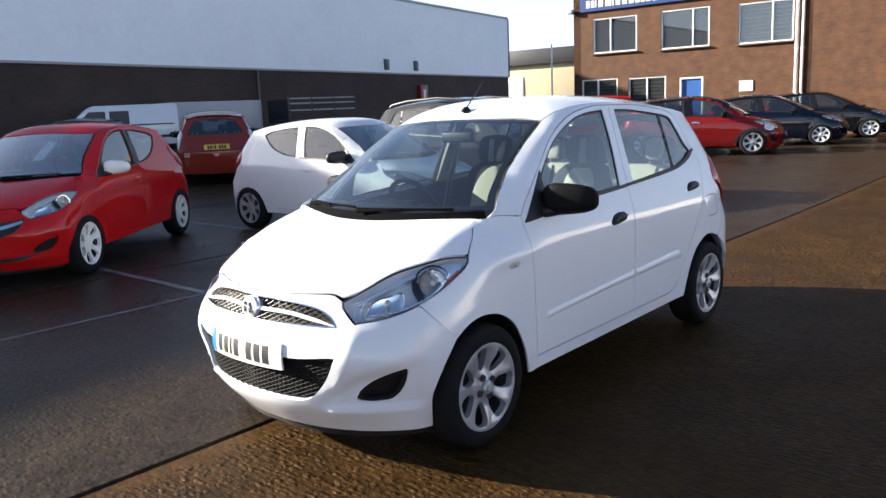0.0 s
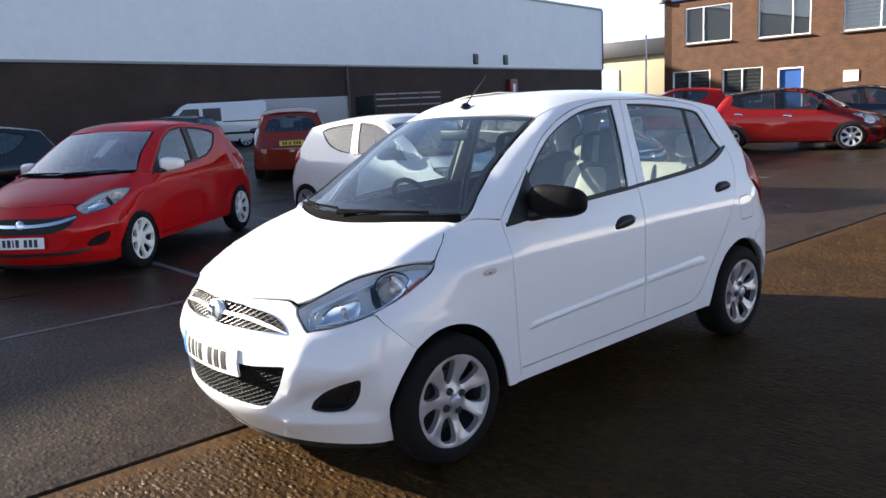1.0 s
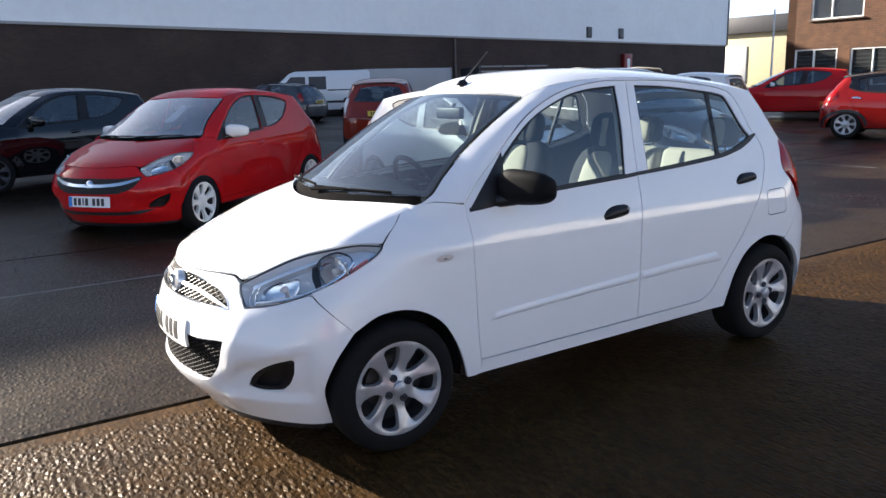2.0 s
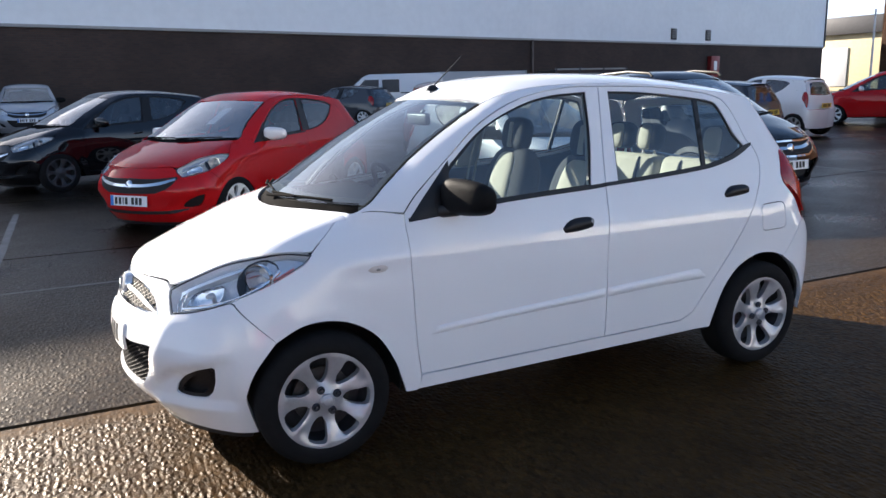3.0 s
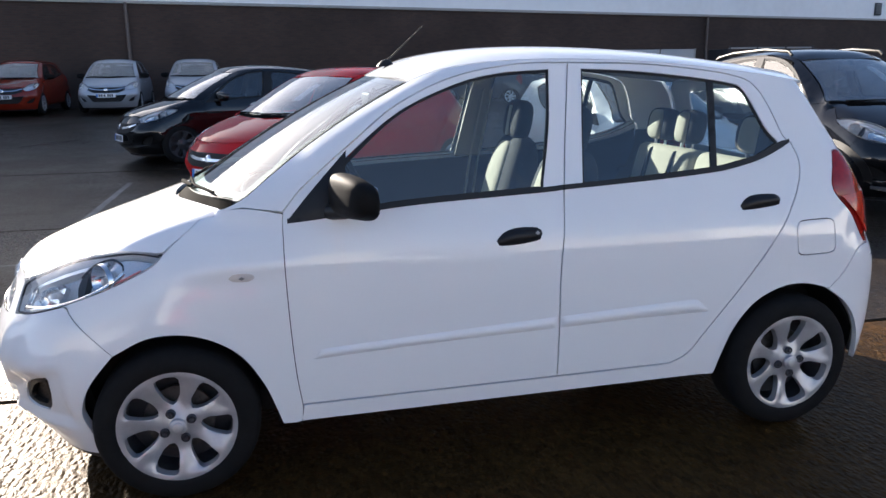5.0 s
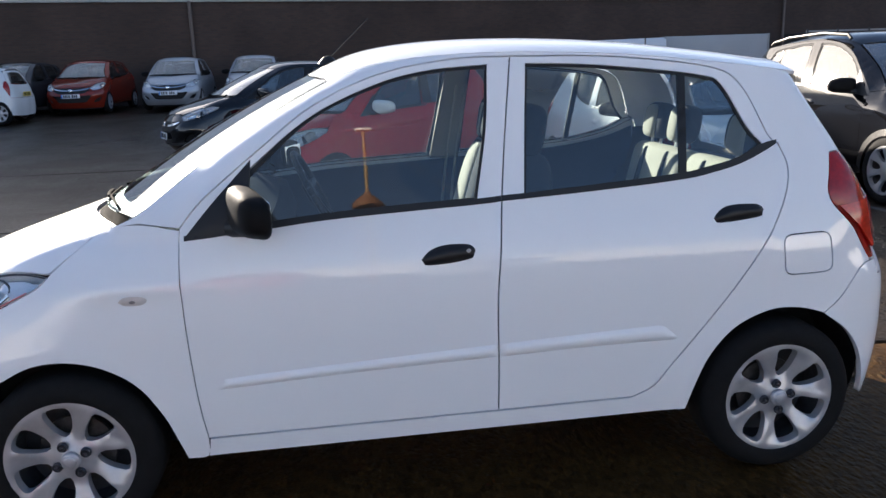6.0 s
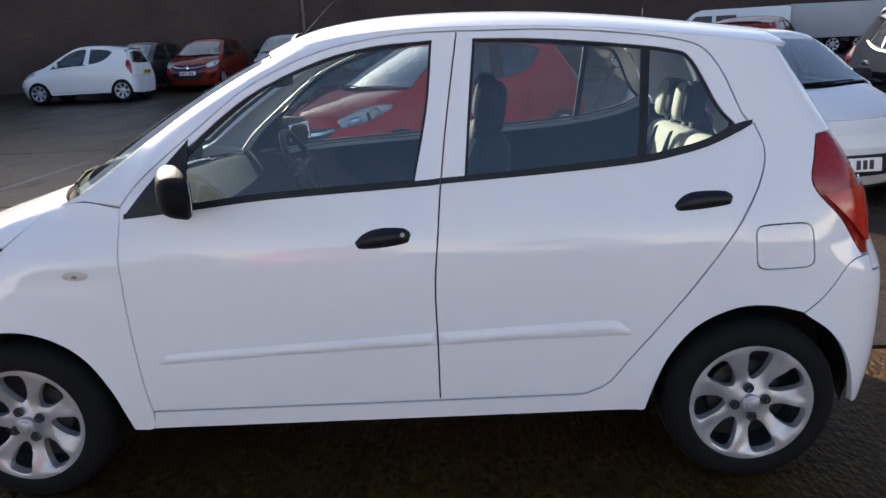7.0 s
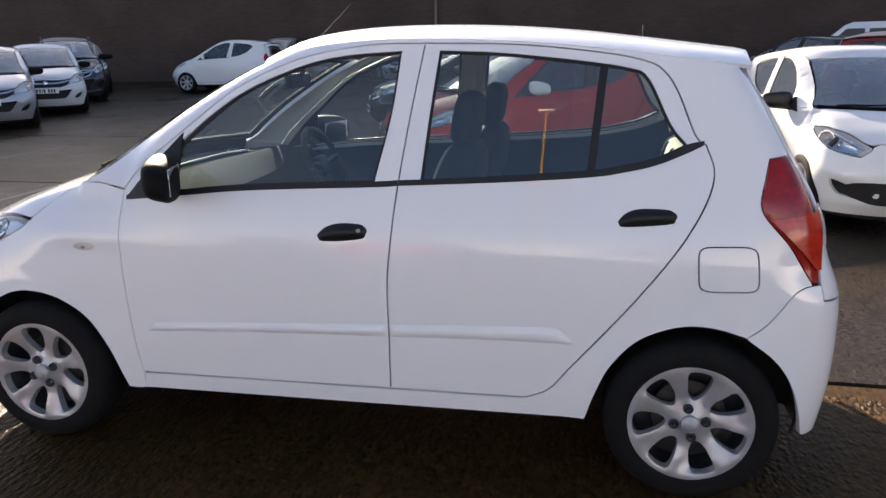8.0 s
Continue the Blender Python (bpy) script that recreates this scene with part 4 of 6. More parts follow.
    sh("inner_nose", nose_skin, halved([(0, .74), (.4, .735), (.9, .80), (1.15, .86)], [(1.15, .85), (1.12, .63), (.74, .60), (.72, .2)], [(.70, .19), (0, .19)]), DARK, off=-.085, rim=0, gap=0, c=.08)
    lip = halved([(0, .165), (.3, .165), (.74, .172)], [(.74, .168), (.72, .135)], [(.70, .13), (.3, .12), (0, .12)])
    sh("chin", nose_skin, lip, BLACK_PLASTIC, off=-.02, rim=.03, gap=0)
    if fine:
        q = put((-1.838, 0, .676))
        bm = lathe([(.001, -.018), (.03, -.017), (.046, -.010), (.050, .0), (.05, .02)], 36, "x", (0, 0, 0))
        for v in bm.verts:
            v.co.y *= 1.22
        bm.transform(pose(*q, 0, 12, 0))
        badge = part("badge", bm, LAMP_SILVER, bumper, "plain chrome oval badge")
        bm = bmesh.new()
        for y0, y1 in ((-.022, -.016), (.016, .022)):
            tube([(-.020, y0, -.022), (-.021, y1 * .9, .022)], .0055, 6, bm)
        tube([(-.021, -.018, -.004), (-.022, .018, .006)], .005, 6, bm)
        bm.transform(pose(*q, 0, 12, 0))
        part("badge_strokes", bm, VENT_GREY, badge)
    if fine:
        tag = sh("number_plate", nose_skin, loop([(-.212, .448), (.212, .448)], [(.213, .449), (.213, .557)], [(.212, .558), (-.212, .558)], [(-.213, .557), (-.213, .449)]), PLATE_WHITE, off=.010, rim=.012, under=car, gap=0, lab="white number plate with plain dark bars")
        for i, v in enumerate((-.138, -.094, -.060, -.026, .050, .094, .138)):
            w = .014 if i != 2 else .006
            sh("plate_bar", nose_skin, loop([(v - w, .466), (v + w, .466)], [(v + w, .466), (v + w, .540)], [(v + w, .540), (v - w, .540)], [(v - w, .540), (v - w, .466)]), PLATE_INK, off=.012, rim=.001, under=tag, gap=0)
        sh("blue_band", nose_skin, loop([(-.209, .452), (-.178, .452)], [(-.178, .452), (-.178, .554)], [(-.178, .554), (-.209, .554)], [(-.209, .554), (-.209, .452)]), PLATE_BLUE, off=.012, rim=.001, under=tag, gap=0)
    else:
        bx = put((-1.915, 0, plate_z))
        plate(car, (bx[0], bx[1], bx[2]), (-6, 0, -90))
    # bonnet, screen, roof
    edge = [tuple(skin(np.array([NOSE_U + a]), np.array([z]), -1)[0][:2]) for a, z in curve([(0, .747), (.12, .749), (.22, .752), (.33, .756), (.40, .755), (.432, .733)]) + curve(across([(-1.745, .731), (-1.652, .786), (-1.54, .834), (-1.389, .864), (-1.297, .871), (-1.203, .864)])) + curve(across([(-1.200, .868), (-1.152, .911), (-1.06, .987)]))]
    back = curve([(-.985, -.655), (-1.035, -.58), (-1.104, -.44), (-1.170, -.27), (-1.205, -.12), (-1.212, 0)], .03)
    half = [p for p in edge if p[0] < -1.066] + back + [(-1.212, 0)]
    outline = half + [(x, -y) for x, y in half[::-1] if y < -.002]
    outline = [p for i, p in enumerate(outline) if i == 0 or np.hypot(p[0] - outline[i - 1][0], p[1] - outline[i - 1][1]) > .003]
    sh("bonnet", bonnet_skin, outline, body)
    a_edge = lambda k: loop([(-k, 1 - .0 * k), (0, 1.0), (k, 1.0)], [(k, 1.0), (k, .5), (k, .0)], [(k, .0), (0, .0), (-k, .0)], [(-k, 0), (-k, .5), (-k, 1)], step=.05)
    inner = loop([(-.95, .955), (0, .965), (.95, .955)], [(.955, .95), (.95, .5), (.945, .07)], [(.94, .06), (0, .085), (-.94, .06)], [(-.945, .07), (-.95, .5), (-.955, .95)], step=.05)
    screen = sh("windscreen", screen_skin, a_edge(.992), screen_glass, rim=0, gap=0, c=.1)
    sh("screen_border", screen_skin, a_edge(.995), BLACK_PLASTIC, [inner], off=-.004, rim=.006, gap=0, c=.1, under=screen)
    if sheets:
        for a0, a1, b0, b1 in ((-.40, -.22, .36, .80),):
            page = loop([(a0, b0), (a1, b0)], [(a1, b0), (a1, b1)], [(a1, b1), (a0, b1)], [(a0, b1), (a0, b0)], step=.05)
            sh("price_sheet", screen_skin, page, PLATE_WHITE, off=-.02, rim=.002, gap=0, c=.1, under=screen, lab="plain white paper sheet inside the screen")
    rows = []
    bm = bmesh.new()
    for i in range(33):
        y = -.645 + 1.29 * i / 32
        xb = float(np.interp(abs(y), [0, .12, .27, .44, .58, .655], [-1.212, -1.205, -1.170, -1.104, -1.035, -.982])) + .004
        a = y / .645
        p1 = screen_skin(np.array([a * .95]), np.array([.01]))[0]
        zb = float(bonnet_height(np.array([min(xb, -1.01)]), np.array([y]))[0])
        rows.append([bm.verts.new(put(q)) for q in ((xb, y, zb - .035), (xb + .004, y, zb - .012), ((xb + p1[0]) / 2, y, (zb + p1[2]) / 2 - .022), (p1[0], p1[1], p1[2] + .002))])
    for r0, r1 in zip(rows, rows[1:]):
        for i in range(3):
            bm.faces.new((r0[i], r0[i + 1], r1[i + 1], r1[i]))
    part("scuttle", bm, DULL_BLACK, car)
    for y0, y1, up in ((.0, -.50, .022), (.50, .06, .03)):
        pts = [put(screen_skin(np.array([a / .66]), np.array([b]))[0] + np.array([-.008, 0, .008])) for a, b in ((y0, -.02), ((y0 * .7 + y1 * .3), .008), ((y0 + y1) / 2, .02), (y1, up * .9))]
        arm = part("wiper", tube(pts[:3], .009, 8, taper=.6), DULL_BLACK, car)
        blade = [put(screen_skin(np.array([a / .66]), np.array([b]))[0] + np.array([-.004, 0, .006])) for a, b in ((y0 * .95 + .03, .012), ((y0 + y1) / 2, .026), (y1, up))]
        part("wiper_blade", tube(blade, .005, 6), DULL_BLACK, arm)
    rear_x = 1.335
    half = [(x, -float(half_width(np.array([min(x, 1.15)]), EDGE_Z(np.array([x])))[0]) + max(0, x - 1.12) * .35 + .001) for x in np.linspace(-.322, rear_x, 60)]
    front = [tuple(screen_skin(np.array([a]), np.array([1.004]))[0][:2]) for a in np.linspace(0, -.97, 14)]
    outline = front + half + [(rear_x + .012, -.3), (rear_x + .016, 0)]
    outline = outline + [(x, -y) for x, y in outline[::-1] if y < -.002]
    sh("roof", roof_skin, outline, roof_mat or body, gap=.001)
    sh("headliner", roof_skin, inset(outline, .04), HEADLINER, off=-.035, rim=0, gap=0, c=.08)
    # tail
    gate = sh("tailgate", tail_skin, TAIL_GATE, body, [REAR_PANE])
    sh("rear_pane", tail_skin, inset(REAR_PANE, -.004), side_glass, off=-.006, rim=0, under=gate, gap=0)
    sh("rear_bumper", tail_skin, REAR_BUMPER, body, rim=.02, gap=.0007)
    if rails:
        for side in (-1, 1):
            pts = [put((x, side * .56, z)) for x, z in ((-.25, 1.475), (-.20, 1.515), (.2, 1.545), (.8, 1.52), (1.1, 1.475), (1.14, 1.445))]
            part("roof_rail", tube(pts, .018, 8), MESH_GREY, car)
    tx = put((1.705, 0, .52))
    if rear_plate:
        plate(car, (tx[0] + .004, 0, .60 if fine else put((1.6, 0, .78))[2]), (0, 0, 90), True)
    # underside and cabin
    base = put((1.40, .60, .22))
    lo = put((-1.35, -.60, .22))
    part("underbody", box((base[0] - lo[0], 1.16, .10), ((base[0] + lo[0]) / 2, 0, lo[2] + .03), .03, 2), DARK, car)
    dash = bmesh.new()
    for prof in (0,):
        rows = []
        for i in range(17):
            y = -.67 + 1.34 * i / 16
            hump = .05 * math.exp(-((y - .34) / .2) ** 2)
            rows.append([dash.verts.new(put((x, y, z))) for x, z in ((-1.02, .95), (-.86, .965), (-.66, .965 + hump), (-.56, .93 + hump), (-.52, .82), (-.55, .62), (-.70, .5))])
        for r0, r1 in zip(rows, rows[1:]):
            for i in range(6):
                dash.faces.new((r0[i], r0[i + 1], r1[i + 1], r1[i]))
    dash.faces.new(rows[0])
    dash.faces.new(rows[-1][::-1])
    part("dashboard", dash, DASH, car)
    if fine:
        part("defroster_strip", tube([(-.90, -.56, .968), (-.94, -.3, .972), (-.95, 0, .973), (-.94, .3, .972), (-.90, .5, .968)], .007, 8), LAMP_SILVER, car)
    bm = bmesh.new()
    ring = [(.18 * math.cos(a), 0, .18 * math.sin(a)) for a in np.linspace(0, 2 * math.pi, 33)[:-1]]
    for i in range(32):
        tube([ring[i], ring[(i + 1) % 32]], .015, 8, bm)
    for a in (0.1, math.pi - .1, -math.pi / 2):
        tube([(0, .02, 0), (.17 * math.cos(a), 0, .17 * math.sin(a))], .016, 6, bm)
    box((.12, .04, .10), (0, .02, 0), .02, 3, bm=bm)
    bm.transform(Matrix.Translation(put((-.42, .34, .93))) @ Matrix.Rotation(radians(-26), 4, "Y") @ Matrix.Rotation(radians(90), 4, "Z"))
    part("steering_wheel", bm, BLACK_PLASTIC, car)
    p = put((-.40, 0, 1.335))
    bm = box((.03, .23, .06), (p[0], p[1], p[2]), .012, 3)
    tube([(p[0], 0, p[2]), (p[0] + .03, 0, p[2] + .045)], .01, 6, bm)
    part("rear_view_mirror", bm, BLACK_PLASTIC, car)
    cloth = seats or (CREAM, SEAT_BLACK)
    for y in (-.35, .35):
        q = put((.04, y, .50))
        seat = part("front_seat", box((.50, .48, .16), q, .05, 3, (0, -8, 0)), cloth[1], car)
        b = put((.32, y, .82))
        part("backrest", cushion((.17, .48, .66), b, 16), cloth[1], seat)
        part("backrest_centre", cushion((.10, .25, .58), (b[0] - .050, b[1], b[2] + .01), 16), cloth[0], seat)
        h = put((.395, y, 1.21))
        part("headrest", cushion((.10, .26, .20), h, 10), cloth[1], seat)
        part("headrest_stripe", box((.02, .05, .15), (h[0] - .042, h[1], h[2]), .01, 2, (0, 10, 0)), cloth[0], seat)
        bm = bmesh.new()
        for dy in (-.05, .05):
            tube([(h[0] - .012, h[1] + dy, h[2] - .14), (h[0], h[1] + dy, h[2] - .04)], .006, 6, bm)
        part("headrest_posts", bm, CHROME, seat)
    q = put((.93, 0, .53))
    bench = part("rear_bench", box((.46, 1.16, .18), q, .05, 3), cloth[0], car)
    b = put((1.17, 0, .775))
    for y in (-.3, .3):
        part("bench_back", box((.14, .585, .58), (b[0], y, b[2]), .055, 4, (0, 14, 0)), cloth[0], bench)
        for dy in (-.13, .11):
            part("bench_stripe", cushion((.05, .028, .54), (b[0] - .062, y + dy, b[2] + .01), 14), cloth[1], bench)
    for y, w in ((-.40, .25), (.15, .20), (.42, .25)):
        h = put((1.235, y, 1.165))
        rest = part("bench_headrest", cushion((.10, w, .17), h, 10), cloth[1], bench)
        part("headrest_centre", cushion((.06, w * .55, .155), (h[0] - .034, y, h[2]), 10), cloth[0], rest)
        bm = bmesh.new()
        for dy in (-.05, .05):
            tube([(h[0] - .020, h[1] + dy, h[2] - .14), (h[0] - .006, h[1] + dy, h[2] - .05)], .008, 6, bm)
        part("headrest_posts", bm, PALE_LENS, rest)
    part("cabin_floor", box((2.0, 1.26, .03), put((.25, 0, .33)), .01, 1), DARK, car)
    part("parcel_shelf", box((.28, 1.06, .02), put((1.36, 0, 1.0)), .008, 1), DARK, car)
    if fine:
        bm = lathe([(.001, .03), (.012, .026), (.024, .008), (.027, 0)], 18, "z", (0, 0, 0))
        for v in bm.verts:
            v.co.x *= 1.5
        bm.transform(pose(-.318, 0, 1.472))
        foot = part("aerial", bm, BLACK_PLASTIC, car)
        part("aerial_rod", tube([(-.318, 0, 1.49), (-.155, 0, 1.640)], .0045, 6, taper=.5), BLACK_PLASTIC, foot)
        part("roof_lamp_stub", lathe([(.001, .05), (.003, .05), (.003, 0)], 8, "z", (1.02, .1, 1.49)), BLACK_PLASTIC, car)
    for i, (hx, side) in enumerate(((-1.19, -1), (1.19, -1), (-1.19, 1), (1.19, 1))):
        q = put((hx, side * .787, .277))
        wheel(car, q[0], q[1], wheel_scale, 17 * i + 9, fine, rim_mat)
    return car


# ---- ground ----
def ground_height(x, y):
    """The yard is level round the white car and rises a little towards the warehouse and the offices."""
    return .028 * np.clip(np.asarray(y, float) - 8, 0, 15) + .011 * np.clip(np.asarray(x, float) - 7, 0, 16)


def wet_ground():
    m = bpy.data.materials.new("wet_yard")
    m.use_nodes = True
    t = m.node_tree
    b = t.nodes["Principled BSDF"]
    co = t.nodes.new("ShaderNodeTexCoord")

    def noise_of(scale, detail=6, rough=.6, stretch=None):
        n = t.nodes.new("ShaderNodeTexNoise")
        n.inputs["Scale"].default_value, n.inputs["Detail"].default_value, n.inputs["Roughness"].default_value = scale, detail, rough
        if stretch:
            mp = t.nodes.new("ShaderNodeMapping")
            mp.inputs["Scale"].default_value = stretch
            t.links.new(co.outputs["Object"], mp.inputs["Vector"])
            t.links.new(mp.outputs[0], n.inputs["Vector"])
        else:
            t.links.new(co.outputs["Object"], n.inputs["Vector"])
        return n.outputs["Fac"]

    def ranged(v, a, b_, c, d):
        r = t.nodes.new("ShaderNodeMapRange")
        for i, q in enumerate((a, b_, c, d)):
            r.inputs[i + 1].default_value = q
        t.links.new(v, r.inputs[0])
        return r.outputs[0]

    def joined(v, w, op):
        n = t.nodes.new("ShaderNodeMath")
        n.operation = op
        for i, q in enumerate((v, w)):
            if isinstance(q, (int, float)):
                n.inputs[i].default_value = q
            else:
                t.links.new(q, n.inputs[i])
        return n.outputs[0]

    def pebbles(scale):
        mp, v = t.nodes.new("ShaderNodeMapping"), t.nodes.new("ShaderNodeTexVoronoi")
        mp.inputs["Scale"].default_value = scale
        v.inputs["Scale"].default_value = 1
        t.links.new(co.outputs["Object"], mp.inputs["Vector"])
        t.links.new(mp.outputs[0], v.inputs["Vector"])
        return v

    stones, grit = pebbles((46, 25, 25)), pebbles((110, 110, 110))
    sep = t.nodes.new("ShaderNodeSeparateXYZ")
    t.links.new(co.outputs["Object"], sep.inputs[0])
    across_y = joined(sep.outputs["Y"], ranged(noise_of(1.5), .3, .7, -.02, .02), "ADD")
    slab = ranged(across_y, .26, .27, 1, 0)
    # a hand's width along the joint was smoothed with a trowel
    trowelled = joined(ranged(across_y, .10, .16, 0, 1), slab, "MULTIPLY")
    patch, grain, stain = noise_of(.35, 8), noise_of(28, 6), noise_of(2.2, 7, .65)
    ramp = t.nodes.new("ShaderNodeMix")
    ramp.data_type = "RGBA"
    ramp.inputs["A"].default_value, ramp.inputs["B"].default_value = (.0235, .0172, .0110, 1), (.0375, .0198, .0057, 1)
    t.links.new(slab, ramp.inputs["Factor"])
    dark = t.nodes.new("ShaderNodeVectorMath")
    dark.operation = "SCALE"
    t.links.new(ramp.outputs["Result"], dark.inputs[0])
    tone = t.nodes.new("ShaderNodeSeparateColor")
    t.links.new(stones.outputs["Color"], tone.inputs[0])
    speck = joined(ranged(tone.outputs[0], 0, 1, .6, 1.4), ranged(trowelled, 0, 1, 1, 1.25), "MULTIPLY")
    worn = joined(ranged(patch, .3, .7, .75, 1.25), ranged(stain, .3, .7, .7, 1.3), "MULTIPLY")
    t.links.new(joined(joined(worn, ranged(grain, .3, .7, .75, 1.25), "MULTIPLY"), speck, "MULTIPLY"), dark.inputs["Scale"])
    t.links.new(dark.outputs[0], b.inputs["Base Color"])
    wet = joined(ranged(patch, .38, .62, .20, .40), ranged(grain, .35, .65, -.08, .10), "ADD")
    t.links.new(joined(wet, ranged(slab, 0, 1, 0.06, .20), "ADD"), b.inputs["Roughness"])
    b.inputs["Specular IOR Level"].default_value = .11
    # The gold of the sun's glints is put into the gloss tint
    b.inputs["Specular Tint"].default_value = (1, .76, .44, 1)
    ridges = t.nodes.new("ShaderNodeTexWave")
    ridges.inputs["Scale"].default_value, ridges.inputs["Distortion"].default_value, ridges.inputs["Detail"].default_value = 9, 2.5, 3
    t.links.new(co.outputs["Object"], ridges.inputs["Vector"])
    coarse = joined(ranged(stones.outputs["Distance"], 0, .6, 1, 0), ranged(tone.outputs[1], 0, 1, .3, 1), "MULTIPLY")
    fine_rough = joined(ranged(grit.outputs["Distance"], 0, .5, .2, 0), ranged(grain, .2, .8, 0, .45), "ADD")
    rough = joined(joined(coarse, fine_rough, "ADD"), joined(ridges.outputs["Fac"], joined(slab, .12, "MULTIPLY"), "MULTIPLY"), "ADD")
    bump = t.nodes.new("ShaderNodeBump")
    bump.inputs["Distance"].default_value = .0095
    t.links.new(joined(ranged(slab, 0, 1, .42, 1.0), ranged(trowelled, 0, 1, 1, .30), "MULTIPLY"), bump.inputs["Strength"])
    t.links.new(rough, bump.inputs["Height"])
    t.links.new(bump.outputs[0], b.inputs["Normal"])
    return m


def axis_marks(fine_from, fine_to, step, far, extra=()):
    inner = list(np.arange(fine_from, fine_to + .001, step))
    outer = [fine_from - d for d in np.geomspace(4, far, 9)] + [fine_to + d for d in np.geomspace(4, far, 9)]
    return sorted({round(float(v), 4) for v in inner + outer + list(extra)})


JOINTS = (.268, 4.62, 9.05)
gx = axis_marks(-30, 40, 2.0, 900)
gy = axis_marks(-10, 24, 1.0, 900, [q for j in JOINTS for q in (j - .022, j - .013, j, j + .013, j + .022)])
verts, faces = [], []
for y in gy:
    for x in gx:
        z = float(ground_height(x, y))
        if any(abs(y - j) < .016 for j in JOINTS):
            z -= .022 if any(abs(y - j) < .006 for j in JOINTS) else .014
        verts.append((x, y, z))
for j in range(len(gy) - 1):
    for i in range(len(gx) - 1):
        k = j * len(gx) + i
        faces.append((k, k + 1, k + len(gx) + 1, k + len(gx)))
ground = piece("ground", verts, faces, wet_ground())
ground.data.polygons.foreach_set("use_smooth", [False] * len(faces))
tagged(ground, "wet dark asphalt and brown concrete yard with slab joints", "ground", kind="structure")

LINE = material("worn_white_line", (.13, .13, .125), .5, scale=6, vary=.6, bump_scale=90)


def painted_line(x0, y0, x1, y1, wide=.08):
    n = 24
    d = np.array([x1 - x0, y1 - y0])
    side = np.array([-d[1], d[0]]) / np.linalg.norm(d) * wide / 2
    rnd = random.Random(int(x0 * 100 + y0))
    v, f = [], []
    for i in range(n + 1):
        p = np.array([x0, y0]) + d * i / n
        for s in (-1, 1):
            q = p + s * side * (1 + rnd.uniform(-.18, .1))
            v.append((q[0], q[1], float(ground_height(*q)) + .004))
    f = [(2 * i, 2 * i + 2, 2 * i + 3, 2 * i + 1) for i in range(n)]
    return tagged(piece("painted_line", v, f, LINE), "worn white painted bay line on the wet yard", "bay line", "bay lines", "structure")


for k in range(-5, 5):
    painted_line(-.23 + 2.47 * k, 3.15, -.23 + 2.47 * k, 7.9)
painted_line(-9.5, 3.1, -.25, 3.1, .05)

# ---- warehouse ----


def brick(name, a, b_, mortar, scale, bump=.004):
    m = bpy.data.materials.new(name)
    m.use_nodes = True
    t = m.node_tree
    bs = t.nodes["Principled BSDF"]
    co, br, nz = t.nodes.new("ShaderNodeTexCoord"), t.nodes.new("ShaderNodeTexBrick"), t.nodes.new("ShaderNodeTexNoise")
    br.inputs["Color1"].default_value, br.inputs["Color2"].default_value, br.inputs["Mortar"].default_value = (*a, 1), (*b_, 1), (*mortar, 1)
    br.inputs["Scale"].default_value, br.inputs["Mortar Size"].default_value = 1, .011
    br.inputs["Brick Width"].default_value, br.inputs["Row Height"].default_value, br.inputs["Bias"].default_value = .225, .075, -.2
    t.links.new(co.outputs["UV"], br.inputs["Vector"])
    t.links.new(co.outputs["Object"], nz.inputs["Vector"])
    nz.inputs["Scale"].default_value, nz.inputs["Detail"].default_value = scale, 8
    r, mul = t.nodes.new("ShaderNodeMapRange"), t.nodes.new("ShaderNodeVectorMath")
    r.inputs[1].default_value, r.inputs[2].default_value, r.inputs[3].default_value, r.inputs[4].default_value = .3, .7, .72, 1.25
    mul.operation = "SCALE"
    t.links.new(nz.outputs["Fac"], r.inputs[0])
    t.links.new(br.outputs["Color"], mul.inputs[0])
    t.links.new(r.outputs[0], mul.inputs["Scale"])
    t.links.new(mul.outputs[0], bs.inputs["Base Color"])
    bp = t.nodes.new("ShaderNodeBump")
    bp.inputs["Distance"].default_value = bump
    bp.invert = True
    t.links.new(br.outputs["Fac"], bp.inputs["Height"])
    t.links.new(bp.outputs[0], bs.inputs["Normal"])
    bs.inputs["Roughness"].default_value = .85
    return m


